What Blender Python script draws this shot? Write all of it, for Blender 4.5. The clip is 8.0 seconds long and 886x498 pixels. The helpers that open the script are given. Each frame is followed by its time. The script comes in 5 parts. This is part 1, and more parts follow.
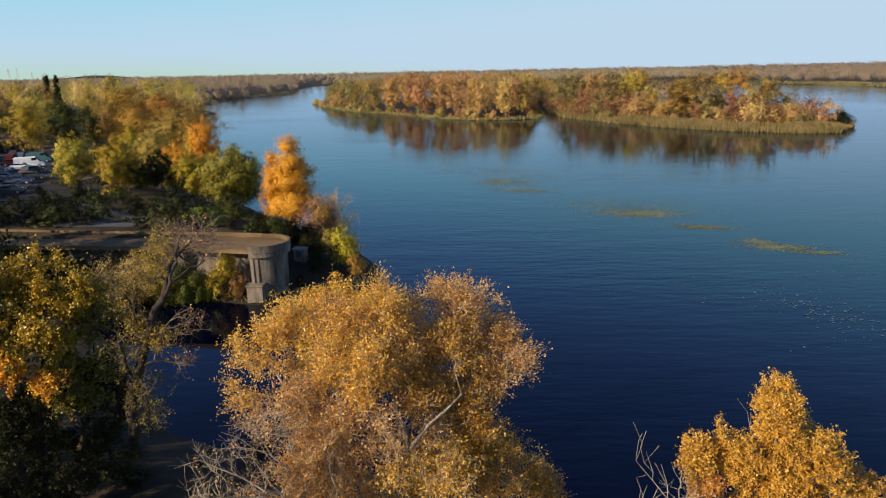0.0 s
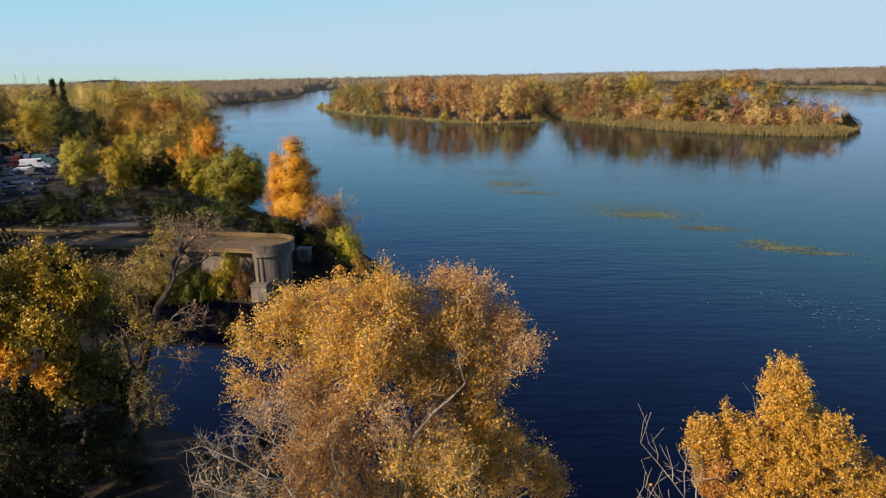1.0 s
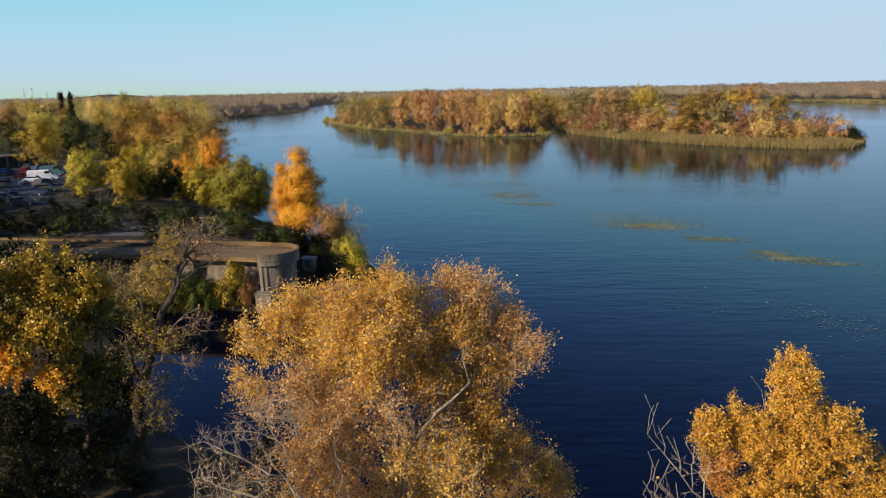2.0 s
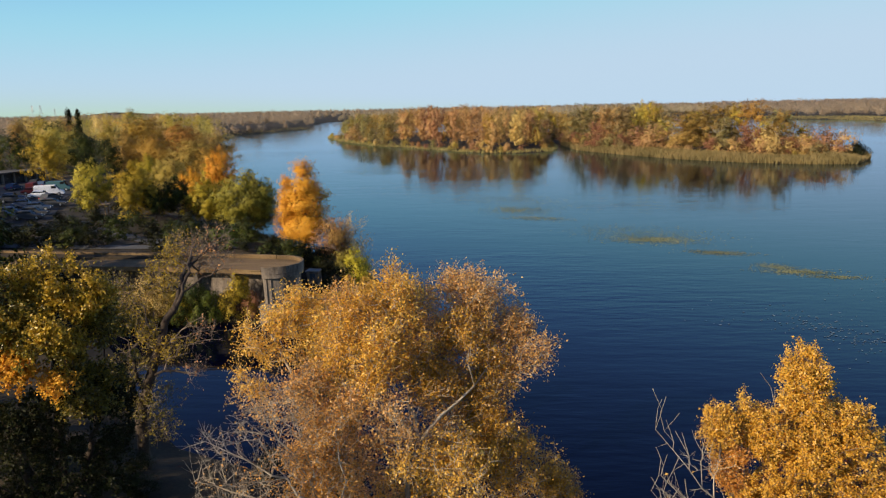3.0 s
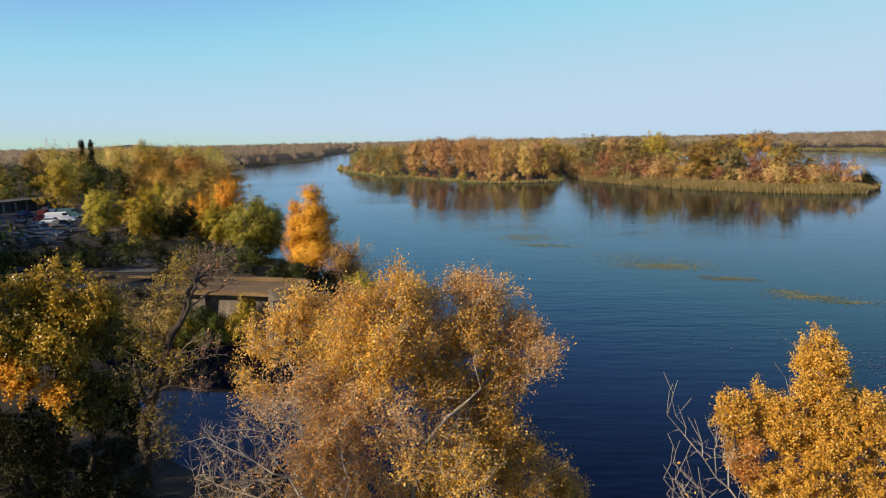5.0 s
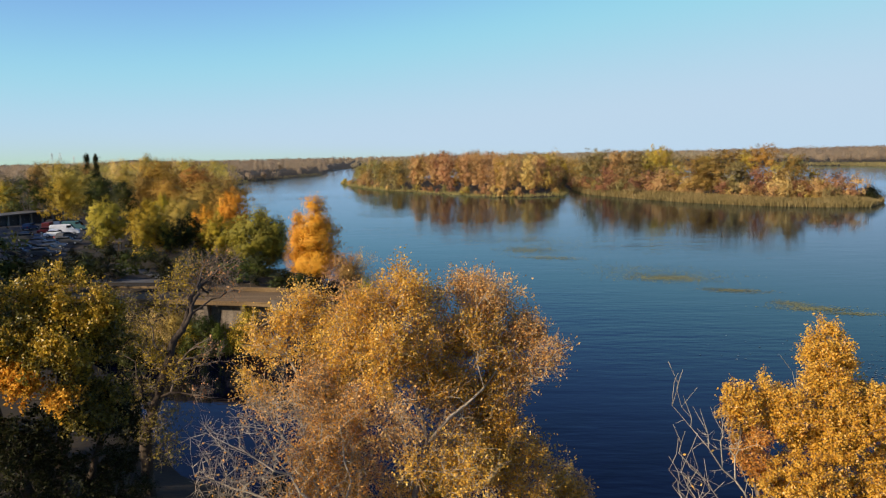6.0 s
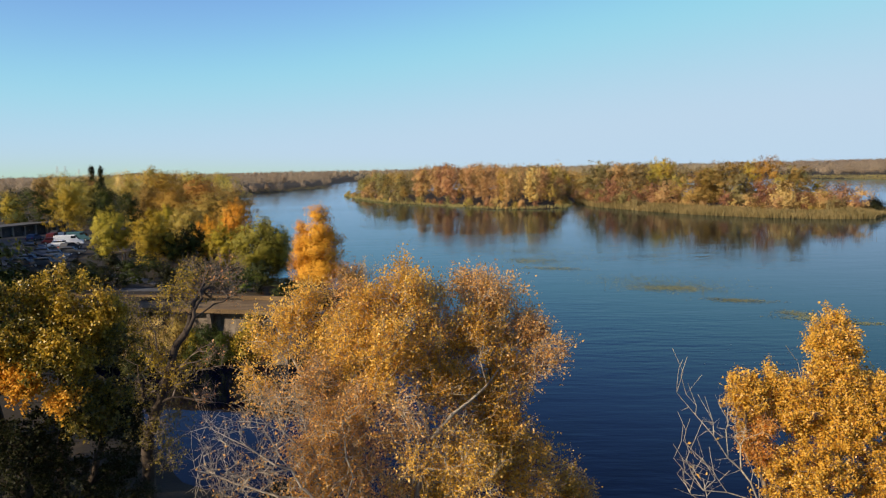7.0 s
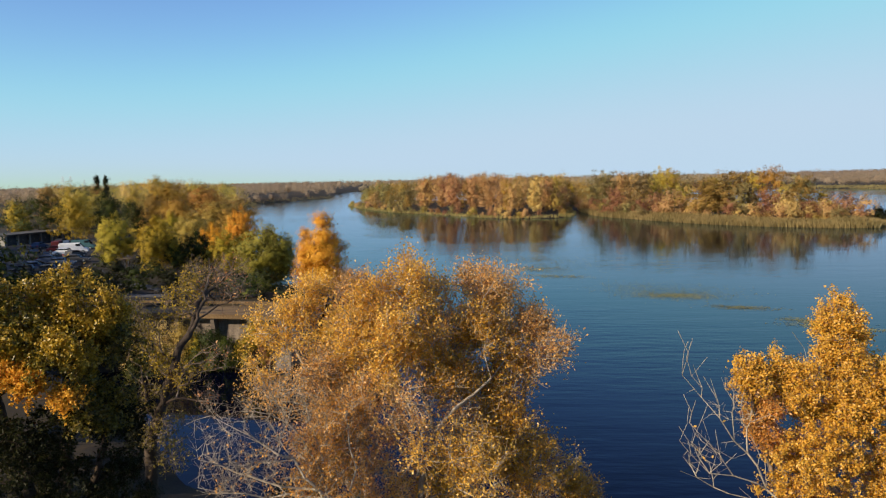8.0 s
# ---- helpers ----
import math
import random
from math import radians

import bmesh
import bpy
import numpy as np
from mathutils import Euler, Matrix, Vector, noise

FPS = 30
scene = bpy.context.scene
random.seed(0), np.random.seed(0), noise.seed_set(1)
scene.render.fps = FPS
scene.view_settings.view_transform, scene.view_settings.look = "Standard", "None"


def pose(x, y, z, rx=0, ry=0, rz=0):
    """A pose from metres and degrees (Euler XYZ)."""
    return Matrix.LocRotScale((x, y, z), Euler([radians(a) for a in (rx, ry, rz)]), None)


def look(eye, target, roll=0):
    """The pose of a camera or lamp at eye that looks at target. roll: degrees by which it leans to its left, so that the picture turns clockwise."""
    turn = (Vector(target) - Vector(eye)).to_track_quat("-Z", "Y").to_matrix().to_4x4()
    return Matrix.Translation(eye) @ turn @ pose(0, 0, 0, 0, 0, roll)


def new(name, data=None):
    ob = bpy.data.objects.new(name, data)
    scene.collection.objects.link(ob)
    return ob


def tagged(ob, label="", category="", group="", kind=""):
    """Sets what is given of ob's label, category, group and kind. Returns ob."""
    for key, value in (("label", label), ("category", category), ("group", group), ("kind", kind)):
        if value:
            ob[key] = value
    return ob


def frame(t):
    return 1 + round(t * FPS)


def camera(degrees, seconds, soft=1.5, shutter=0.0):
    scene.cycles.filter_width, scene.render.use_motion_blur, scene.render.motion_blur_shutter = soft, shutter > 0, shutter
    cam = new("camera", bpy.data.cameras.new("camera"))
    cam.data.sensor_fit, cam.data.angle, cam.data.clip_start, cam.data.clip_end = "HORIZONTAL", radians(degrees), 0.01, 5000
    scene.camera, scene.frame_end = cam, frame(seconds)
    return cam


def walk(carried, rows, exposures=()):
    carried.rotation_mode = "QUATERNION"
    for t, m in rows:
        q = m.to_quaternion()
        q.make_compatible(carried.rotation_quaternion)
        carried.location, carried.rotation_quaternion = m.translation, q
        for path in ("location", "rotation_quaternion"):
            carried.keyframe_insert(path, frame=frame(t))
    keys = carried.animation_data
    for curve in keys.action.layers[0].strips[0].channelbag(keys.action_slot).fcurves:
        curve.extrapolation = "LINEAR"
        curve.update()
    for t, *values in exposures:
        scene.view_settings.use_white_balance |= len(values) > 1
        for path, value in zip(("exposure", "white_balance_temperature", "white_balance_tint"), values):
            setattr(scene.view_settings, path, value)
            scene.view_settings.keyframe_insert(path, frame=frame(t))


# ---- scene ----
cam = camera(64.5, 8.0, soft=1.2)
PATH = [
    (0, (0.377, 0.435, 22.379), (0.322, 2.372, 21.883), -1.2),
    (0.5, (0.373, 0.441, 22.15), (0.313, 2.378, 21.657), -1.2),
    (1, (0.388, 0.396, 21.909), (0.321, 2.336, 21.425), -1.2),
    (1.5, (0.399, 0.38, 21.666), (0.325, 2.323, 21.199), -1.2),
    (3, (0.386, 0.395, 20.951), (0.293, 2.353, 20.553), -1.3),
    (3.5, (0.382, 0.434, 20.717), (0.284, 2.396, 20.341), -1.3),
    (4, (0.379, 0.417, 20.49), (0.277, 2.383, 20.136), -1.3),
    (4.5, (0.417, 0.428, 20.243), (0.308, 2.397, 19.912), -1.3),
    (6, (0.424, 0.439, 19.519), (0.3, 2.417, 19.253), -1.3),
    (6.5, (0.428, 0.436, 19.302), (0.3, 2.416, 19.054), -1.3),
    (7, (0.431, 0.429, 19.045), (0.298, 2.411, 18.816), -1.3),
    (7.5, (0.428, 0.407, 18.812), (0.289, 2.39, 18.598), -1.3),
    (8, (0.414, 0.388, 18.542), (0.271, 2.372, 18.343), -1.3),
]
walk(cam, [(t, look(eye, target, roll)) for t, eye, target, roll in PATH])


# ---------------------------------------------------------------- light
SUN_AZ, SUN_EL = 230.0, 24.0   # degrees clockwise from +y, and above the horizon
to_sun = Vector((math.sin(radians(SUN_AZ)) * math.cos(radians(SUN_EL)), math.cos(radians(SUN_AZ)) * math.cos(radians(SUN_EL)), math.sin(radians(SUN_EL))))
SKY_RED, SKY_GREEN, SKY_BLUE = (1.1, 1.1, 3.8, 4.0), (1.3, 0.94, 5.0, 1.5), (1.12, 1.14, 6.15, 1.5)   # power, gain, ceiling and softness of each colour
world = bpy.data.worlds.new("autumn_sky")
scene.world = world
world.use_nodes = True
wn = world.node_tree.nodes
sky = wn.new("ShaderNodeTexSky")
sky.sky_type, sky.sun_disc = "NISHITA", False
sky.sun_elevation, sky.sun_rotation = radians(SUN_EL), radians(SUN_AZ)
sky.air_density, sky.dust_density, sky.ozone_density, sky.altitude = 0.9, 0.3, 3.6, 50
wn["Background"].inputs["Strength"].default_value = 0.135
# autumn haze: the sky's three colours evened out towards the horizon
split, merge = wn.new("ShaderNodeSeparateColor"), wn.new("ShaderNodeCombineColor")
link = world.node_tree.links.new
link(sky.outputs["Color"], split.inputs["Color"])


def levelled(socket, power, gain, most, soft):
    p, k, m = (wn.new("ShaderNodeMath") for _ in range(3))
    p.operation, k.operation, m.operation = "POWER", "MULTIPLY", "SMOOTH_MIN"
    p.inputs[1].default_value, k.inputs[1].default_value = power, gain
    m.inputs[1].default_value, m.inputs[2].default_value = most, soft
    link(socket, p.inputs[0])
    link(p.outputs["Value"], k.inputs[0])
    link(k.outputs["Value"], m.inputs[0])
    return m.outputs["Value"]


for name, numbers in (("Red", SKY_RED), ("Green", SKY_GREEN), ("Blue", SKY_BLUE)):
    link(levelled(split.outputs[name], *numbers), merge.inputs[name])
link(merge.outputs["Color"], wn["Background"].inputs["Color"])
sun = new("sun", bpy.data.lights.new("sun", "SUN"))
sun.data.energy, sun.data.angle, sun.data.color = 7.3, radians(0.6), (1.0, 0.84, 0.63)
sun.matrix_world = look(to_sun * 200, (0, 0, 0))
scene.view_settings.exposure = 0.0


# ---------------------------------------------------------------- materials
def material(name, rough=0.8, metal=0.0, spec=0.3):
    m = bpy.data.materials.new(name)
    m.use_nodes = True
    b = m.node_tree.nodes["Principled BSDF"]
    b.inputs["Roughness"].default_value, b.inputs["Metallic"].default_value = rough, metal
    b.inputs["Specular IOR Level"].default_value = spec
    return m, m.node_tree.nodes, m.node_tree.links, b


def ramp(nodes, stops):
    r = nodes.new("ShaderNodeValToRGB")
    while len(r.color_ramp.elements) < len(stops):
        r.color_ramp.elements.new(0.5)
    for e, (p, c) in zip(r.color_ramp.elements, stops):
        e.position, e.color = p, (*c, 1)
    return r


def noise_tex(nodes, links, scale, detail=4, rough=0.55, coord="Object", stretch=None):
    tc = nodes.new("ShaderNodeTexCoord")
    n = nodes.new("ShaderNodeTexNoise")
    n.inputs["Scale"].default_value, n.inputs["Detail"].default_value, n.inputs["Roughness"].default_value = scale, detail, rough
    if stretch:
        mp = nodes.new("ShaderNodeMapping")
        mp.inputs["Scale"].default_value = stretch
        links.new(tc.outputs[coord], mp.inputs["Vector"])
        links.new(mp.outputs["Vector"], n.inputs["Vector"])
    else:
        links.new(tc.outputs[coord], n.inputs["Vector"])
    return n


def mixed(nodes, links, a, b, fac, mode="MIX"):
    x = nodes.new("ShaderNodeMix")
    x.data_type, x.blend_type = "RGBA", mode
    for sock, v in ((x.inputs[0], fac), (x.inputs[6], a), (x.inputs[7], b)):
        if hasattr(v, "is_output"):
            links.new(v, sock)
        else:
            sock.default_value = v if isinstance(v, float) else (*v, 1)
    return x.outputs[2]


def surface(name, stops, scale, fine=30.0, rough=0.85, bump=0.3, metal=0.0, spec=0.3, stretch=None, vary=0.0):
    """A surface with stains at one scale and grain at another."""
    m, n, l, b = material(name, rough, metal, spec)
    big = noise_tex(n, l, scale, 5, 0.6, stretch=stretch)
    small = noise_tex(n, l, fine, 3, 0.6)
    r = ramp(n, stops)
    l.new(big.outputs["Fac"], r.inputs["Fac"])
    g = ramp(n, [(0.3, (0.72, 0.72, 0.72)), (0.7, (1.2, 1.2, 1.2))])
    l.new(small.outputs["Fac"], g.inputs["Fac"])
    c = mixed(n, l, r.outputs["Color"], g.outputs["Color"], 1.0, "MULTIPLY")
    if vary:
        oi = n.new("ShaderNodeObjectInfo")
        hs = n.new("ShaderNodeHueSaturation")
        mr = n.new("ShaderNodeMapRange")
        mr.inputs["To Min"].default_value, mr.inputs["To Max"].default_value = 1 - vary, 1 + vary
        l.new(oi.outputs["Random"], mr.inputs["Value"])
        l.new(mr.outputs["Result"], hs.inputs["Value"])
        l.new(c, hs.inputs["Color"])
        c = hs.outputs["Color"]
    l.new(c, b.inputs["Base Color"])
    bp = n.new("ShaderNodeBump")
    bp.inputs["Strength"].default_value, bp.inputs["Distance"].default_value = bump, 0.05
    l.new(small.outputs["Fac"], bp.inputs["Height"])
    l.new(bp.outputs["Normal"], b.inputs["Normal"])
    return m


def leaves(name, colours, patch=0.25, through_light=0.3, vary=0.12, boughs=0.6, spanning=0.2, gloss=0.16):
    """Foliage: every leaf its own tone, boughs that differ, trees that differ."""
    m, n, l, b = material(name, 0.55 - 0.4 * (gloss - 0.16), 0.0, gloss)
    geo = n.new("ShaderNodeNewGeometry")
    k = len(colours)
    r1 = ramp(n, [(i / max(1, k - 1), c) for i, c in enumerate(colours)])
    patches = noise_tex(n, l, patch, 2, 0.5)
    mr = n.new("ShaderNodeMapRange")
    mr.inputs["From Min"].default_value, mr.inputs["From Max"].default_value = 0.5 - spanning, 0.5 + spanning
    l.new(patches.outputs["Fac"], mr.inputs["Value"])
    mid = n.new("ShaderNodeMix")
    mid.inputs[0].default_value = boughs
    l.new(geo.outputs["Random Per Island"], mid.inputs[2])
    l.new(mr.outputs["Result"], mid.inputs[3])
    l.new(mid.outputs[0], r1.inputs["Fac"])
    oi = n.new("ShaderNodeObjectInfo")
    hs = n.new("ShaderNodeHueSaturation")
    v = n.new("ShaderNodeMapRange")
    v.inputs["To Min"].default_value, v.inputs["To Max"].default_value = 1 - vary, 1 + vary
    h = n.new("ShaderNodeMapRange")
    h.inputs["To Min"].default_value, h.inputs["To Max"].default_value = 0.5 - vary * 0.12, 0.5 + vary * 0.12
    l.new(oi.outputs["Random"], v.inputs["Value"])
    l.new(oi.outputs["Random"], h.inputs["Value"])
    l.new(v.outputs["Result"], hs.inputs["Value"])
    l.new(h.outputs["Result"], hs.inputs["Hue"])
    l.new(r1.outputs["Color"], hs.inputs["Color"])
    l.new(hs.outputs["Color"], b.inputs["Base Color"])
    t = n.new("ShaderNodeBsdfTranslucent")
    l.new(hs.outputs["Color"], t.inputs["Color"])
    mx = n.new("ShaderNodeMixShader")
    mx.inputs["Fac"].default_value = through_light
    l.new(b.outputs["BSDF"], mx.inputs[1])
    l.new(t.outputs["BSDF"], mx.inputs[2])
    l.new(mx.outputs["Shader"], n["Material Output"].inputs["Surface"])
    return m


GOLD = leaves("golden_leaves", [(0.38, 0.165, 0.022), (0.71, 0.365, 0.05), (0.86, 0.55, 0.14)], 0.6, 0.42, boughs=0.4, gloss=0.45)
YELLOW = leaves("bright_yellow_leaves", [(0.50, 0.27, 0.018), (0.74, 0.46, 0.045), (0.84, 0.60, 0.12)], 0.8, boughs=0.4, gloss=0.45)
BRONZE = leaves("bronze_leaves", [(0.36, 0.15, 0.045), (0.66, 0.32, 0.09), (0.82, 0.50, 0.19)], 0.6, 0.42, boughs=0.4, gloss=0.45)
ORANGE = leaves("ospanningleaves", [(0.44, 0.18, 0.018), (0.67, 0.325, 0.033), (0.76, 0.44, 0.06)], 0.3, boughs=0.75, spanning=0.32)
OLIVE = leaves("olive_yellow_leaves", [(0.15, 0.115, 0.014), (0.38, 0.28, 0.025), (0.58, 0.41, 0.035)], 0.3, 0.18, boughs=0.78, spanning=0.32)
GREEN = leaves("green_leaves", [(0.014, 0.020, 0.005), (0.04, 0.048, 0.008), (0.12, 0.105, 0.016)], 0.3, 0.18, boughs=0.75, spanning=0.32)
LIME = leaves("yellow_green_leaves", [(0.16, 0.13, 0.02), (0.36, 0.275, 0.035), (0.54, 0.40, 0.05)], 0.3, 0.18, boughs=0.78, spanning=0.32)
TAN = leaves("tan_leaves", [(0.40, 0.245, 0.095), (0.58, 0.36, 0.14), (0.66, 0.44, 0.18)], 0.12, 0.4, vary=0.2, boughs=0.85, spanning=0.42)
RUSSET = leaves("russet_leaves", [(0.26, 0.135, 0.065), (0.40, 0.215, 0.10), (0.48, 0.285, 0.135)], 0.2, 0.42, vary=0.2, boughs=0.85, spanning=0.42)
YELLOWING = leaves("yellowing_maple_leaves", [(0.11, 0.085, 0.012), (0.40, 0.255, 0.02), (0.62, 0.38, 0.035)], 0.5, boughs=0.4, gloss=0.45)
RUST = leaves("rust_leaves", [(0.34, 0.15, 0.022), (0.56, 0.27, 0.035), (0.68, 0.38, 0.07)], 0.6, 0.4, boughs=0.4, gloss=0.45)
AMBER = leaves("amber_leaves", [(0.20, 0.12, 0.022), (0.43, 0.26, 0.045), (0.58, 0.36, 0.07)], 0.2, 0.3, vary=0.2, boughs=0.8, spanning=0.42)
WILLOW = leaves("willow_leaves", [(0.07, 0.062, 0.012), (0.21, 0.17, 0.025), (0.42, 0.32, 0.04)], 0.4, 0.18, boughs=0.75, spanning=0.32)
SAGE = leaves("sage_olive_leaves", [(0.15, 0.125, 0.05), (0.30, 0.24, 0.09), (0.44, 0.34, 0.13)], 0.12, 0.38, vary=0.2, boughs=0.85, spanning=0.42)
# shade of low boughs and sheltered bushes is put into this dark green
DARKSHADEGREEN = leaves("dark_shaded_green_leaves", [(0.009, 0.011, 0.003), (0.019, 0.021, 0.005), (0.044, 0.040, 0.008)], 0.3, boughs=0.7)
REED = leaves("reed_blades", [(0.21, 0.175, 0.065), (0.30, 0.24, 0.09), (0.40, 0.31, 0.125)], 0.08, 0.4, boughs=0.7)
WOODS = leaves("far_woods_leaves", [(0.20, 0.155, 0.11), (0.31, 0.23, 0.16), (0.38, 0.28, 0.19), (0.25, 0.205, 0.135)], 0.012, 0.45, vary=0.2, boughs=0.85, spanning=0.42)
KHAKI = leaves("khaki_leaves", [(0.16, 0.115, 0.028), (0.40, 0.275, 0.065), (0.60, 0.40, 0.10)], 0.12, 0.34, vary=0.2, boughs=0.82, spanning=0.42)
FRESH = leaves("fresh_green_leaves", [(0.05, 0.075, 0.01), (0.12, 0.15, 0.02), (0.22, 0.23, 0.032)], 0.3, boughs=0.75)
MAPLE = leaves("turning_maple_leaves", [(0.04, 0.04, 0.008), (0.16, 0.125, 0.014), (0.46, 0.28, 0.022)], 0.5, boughs=0.4, gloss=0.45)
BARK = surface("dark_bark", [(0.3, (0.028, 0.02, 0.014)), (0.7, (0.085, 0.06, 0.042))], 1.2, 14, 0.9, 0.6)
PALEBARK = surface("pale_bark", [(0.3, (0.22, 0.17, 0.115)), (0.7, (0.46, 0.38, 0.275))], 1.5, 18, 0.85, 0.5)
GREYBARK = surface("grey_brown_bark", [(0.3, (0.12, 0.085, 0.06)), (0.7, (0.26, 0.20, 0.15))], 1.5, 16, 0.9, 0.5)
# soil brown taken down near black, so shaded ground is dark by colour
SOIL = surface("leaf_strewn_shaded_soil", [(0.3, (0.012, 0.009, 0.005)), (0.5, (0.028, 0.02, 0.01)), (0.7, (0.07, 0.045, 0.018))], 0.12, 3.0, 0.95, 0.6)
CONCRETE = surface("weathered_concrete", [(0.3, (0.05, 0.038, 0.028)), (0.48, (0.13, 0.103, 0.08)), (0.7, (0.24, 0.195, 0.15))], 0.9, 7.0, 0.9, 0.5, stretch=(1, 1, 0.35))
DECK = surface("sandy_worn_concrete", [(0.25, (0.07, 0.044, 0.021)), (0.5, (0.145, 0.092, 0.043)), (0.75, (0.235, 0.158, 0.075))], 0.35, 7.0, 0.95, 0.3, stretch=(0.4, 1.6, 1))
# base colour lowered to hold the car park's shade
ASPHALT = surface("shaded_worn_asphalt", [(0.3, (0.016, 0.016, 0.018)), (0.7, (0.034, 0.034, 0.037))], 0.4, 20, 0.9, 0.3)
# pavement grey dimmed so that the lane's shade is in the colour
PAVING = surface("shaded_pale_pavement", [(0.3, (0.055, 0.053, 0.05)), (0.7, (0.10, 0.096, 0.09))], 0.5, 12, 0.9, 0.3)
GRASS = surface("short_grass", [(0.3, (0.045, 0.06, 0.015)), (0.7, (0.12, 0.13, 0.03))], 0.6, 20, 0.95, 0.6)
PLASTER = surface("grey_plaster", [(0.3, (0.16, 0.155, 0.145)), (0.7, (0.28, 0.27, 0.25))], 0.4, 10, 0.9, 0.2)
ROOFING = surface("roofing_felt", [(0.3, (0.05, 0.048, 0.046)), (0.7, (0.10, 0.096, 0.09))], 0.6, 12, 0.9, 0.2)
DOORS = surface("dark_garage_paint", [(0.3, (0.03, 0.035, 0.045)), (0.7, (0.07, 0.08, 0.09))], 0.8, 15, 0.6, 0.15)
STEEL = surface("galvanised_steel", [(0.3, (0.30, 0.31, 0.32)), (0.7, (0.46, 0.47, 0.48))], 2.0, 30, 0.5, 0.1, metal=0.6)
RUBBER = surface("tyre_rubber", [(0.3, (0.018, 0.018, 0.018)), (0.7, (0.03, 0.03, 0.03))], 5.0, 30, 0.9, 0.1)
WOOD = surface("weathered_planks", [(0.3, (0.12, 0.08, 0.05)), (0.7, (0.24, 0.17, 0.11))], 1.0, 20, 0.9, 0.3)
# pale bluish base colour stands in for sky reflected on wet pads
PADS = surface("wet_sky_tinted_lily_pads", [(0.3, (0.07, 0.095, 0.11)), (0.7, (0.14, 0.175, 0.20))], 2.0, 20, 0.45, 0.05, spec=0.3)
LILY = leaves("floating_leaves", [(0.14, 0.14, 0.045), (0.25, 0.235, 0.075), (0.36, 0.33, 0.12)], 0.2, 0.1, boughs=0.6)


def glass_material():
    m, n, l, b = material("tinted_car_glass", 0.12, 0.0, 0.25)
    b.inputs["Base Color"].default_value = (0.012, 0.015, 0.018, 1)
    return m


def paint(name, c, rough=0.62):
    return surface(name, [(0.3, tuple(v * 0.88 for v in c)), (0.7, c)], 1.5, 25, rough, 0.02, spec=0.25)


GLASS = glass_material()
LAMP = paint("lamp_plastic", (0.6, 0.58, 0.55), 0.2)
REDLAMP = paint("tail_lamp_plastic", (0.35, 0.02, 0.02), 0.2)


def water_material():
    m, n, l, b = material("river_water", 0.9, 0.0, 0.0)
    mirror, grazing, whole = n.new("ShaderNodeBsdfGlossy"), n.new("ShaderNodeFresnel"), n.new("ShaderNodeMixShader")
    mirror.inputs["Color"].default_value = (0.72, 0.85, 1.0, 1)
    grazing.inputs["IOR"].default_value = 1.235
    l.new(grazing.outputs["Fac"], whole.inputs["Fac"])
    l.new(b.outputs["BSDF"], whole.inputs[1])
    l.new(mirror.outputs["BSDF"], whole.inputs[2])
    l.new(whole.outputs["Shader"], n["Material Output"].inputs["Surface"])
    depth = noise_tex(n, l, 0.012, 3, 0.5)
    r = ramp(n, [(0.35, (0.0003, 0.0007, 0.005)), (0.65, (0.0005, 0.0011, 0.008))])
    l.new(depth.outputs["Fac"], r.inputs["Fac"])
    l.new(r.outputs["Color"], b.inputs["Base Color"])
    gust = noise_tex(n, l, 0.02, 4, 0.6, stretch=(0.45, 1.0, 1))
    g = n.new("ShaderNodeMapRange")
    g.inputs["From Min"].default_value, g.inputs["From Max"].default_value = 0.38, 0.62
    g.inputs["To Min"].default_value, g.inputs["To Max"].default_value = 0.015, 0.07
    l.new(gust.outputs["Fac"], g.inputs["Value"])
    l.new(g.outputs["Result"], mirror.inputs["Roughness"])
    ripple = noise_tex(n, l, 1.1, 3, 0.5, stretch=(0.28, 1.0, 1))
    swell = noise_tex(n, l, 0.22, 2, 0.5, stretch=(0.35, 1.0, 1))
    calm = n.new("ShaderNodeMapRange")
    calm.inputs["From Min"].default_value, calm.inputs["From Max"].default_value = 0.4, 0.6
    calm.inputs["To Min"].default_value, calm.inputs["To Max"].default_value = 0.16, 0.6
    l.new(gust.outputs["Fac"], calm.inputs["Value"])
    add = n.new("ShaderNodeMath")
    add.operation = "MULTIPLY_ADD"
    add.inputs[1].default_value = 2.0
    l.new(swell.outputs["Fac"], add.inputs[0])
    l.new(ripple.outputs["Fac"], add.inputs[2])
    bp = n.new("ShaderNodeBump")
    bp.inputs["Distance"].default_value = 0.055
    l.new(calm.outputs["Result"], bp.inputs["Strength"])
    l.new(add.outputs["Value"], bp.inputs["Height"])
    l.new(bp.outputs["Normal"], mirror.inputs["Normal"])
    l.new(bp.outputs["Normal"], grazing.inputs["Normal"])
    return m


WATER = water_material()


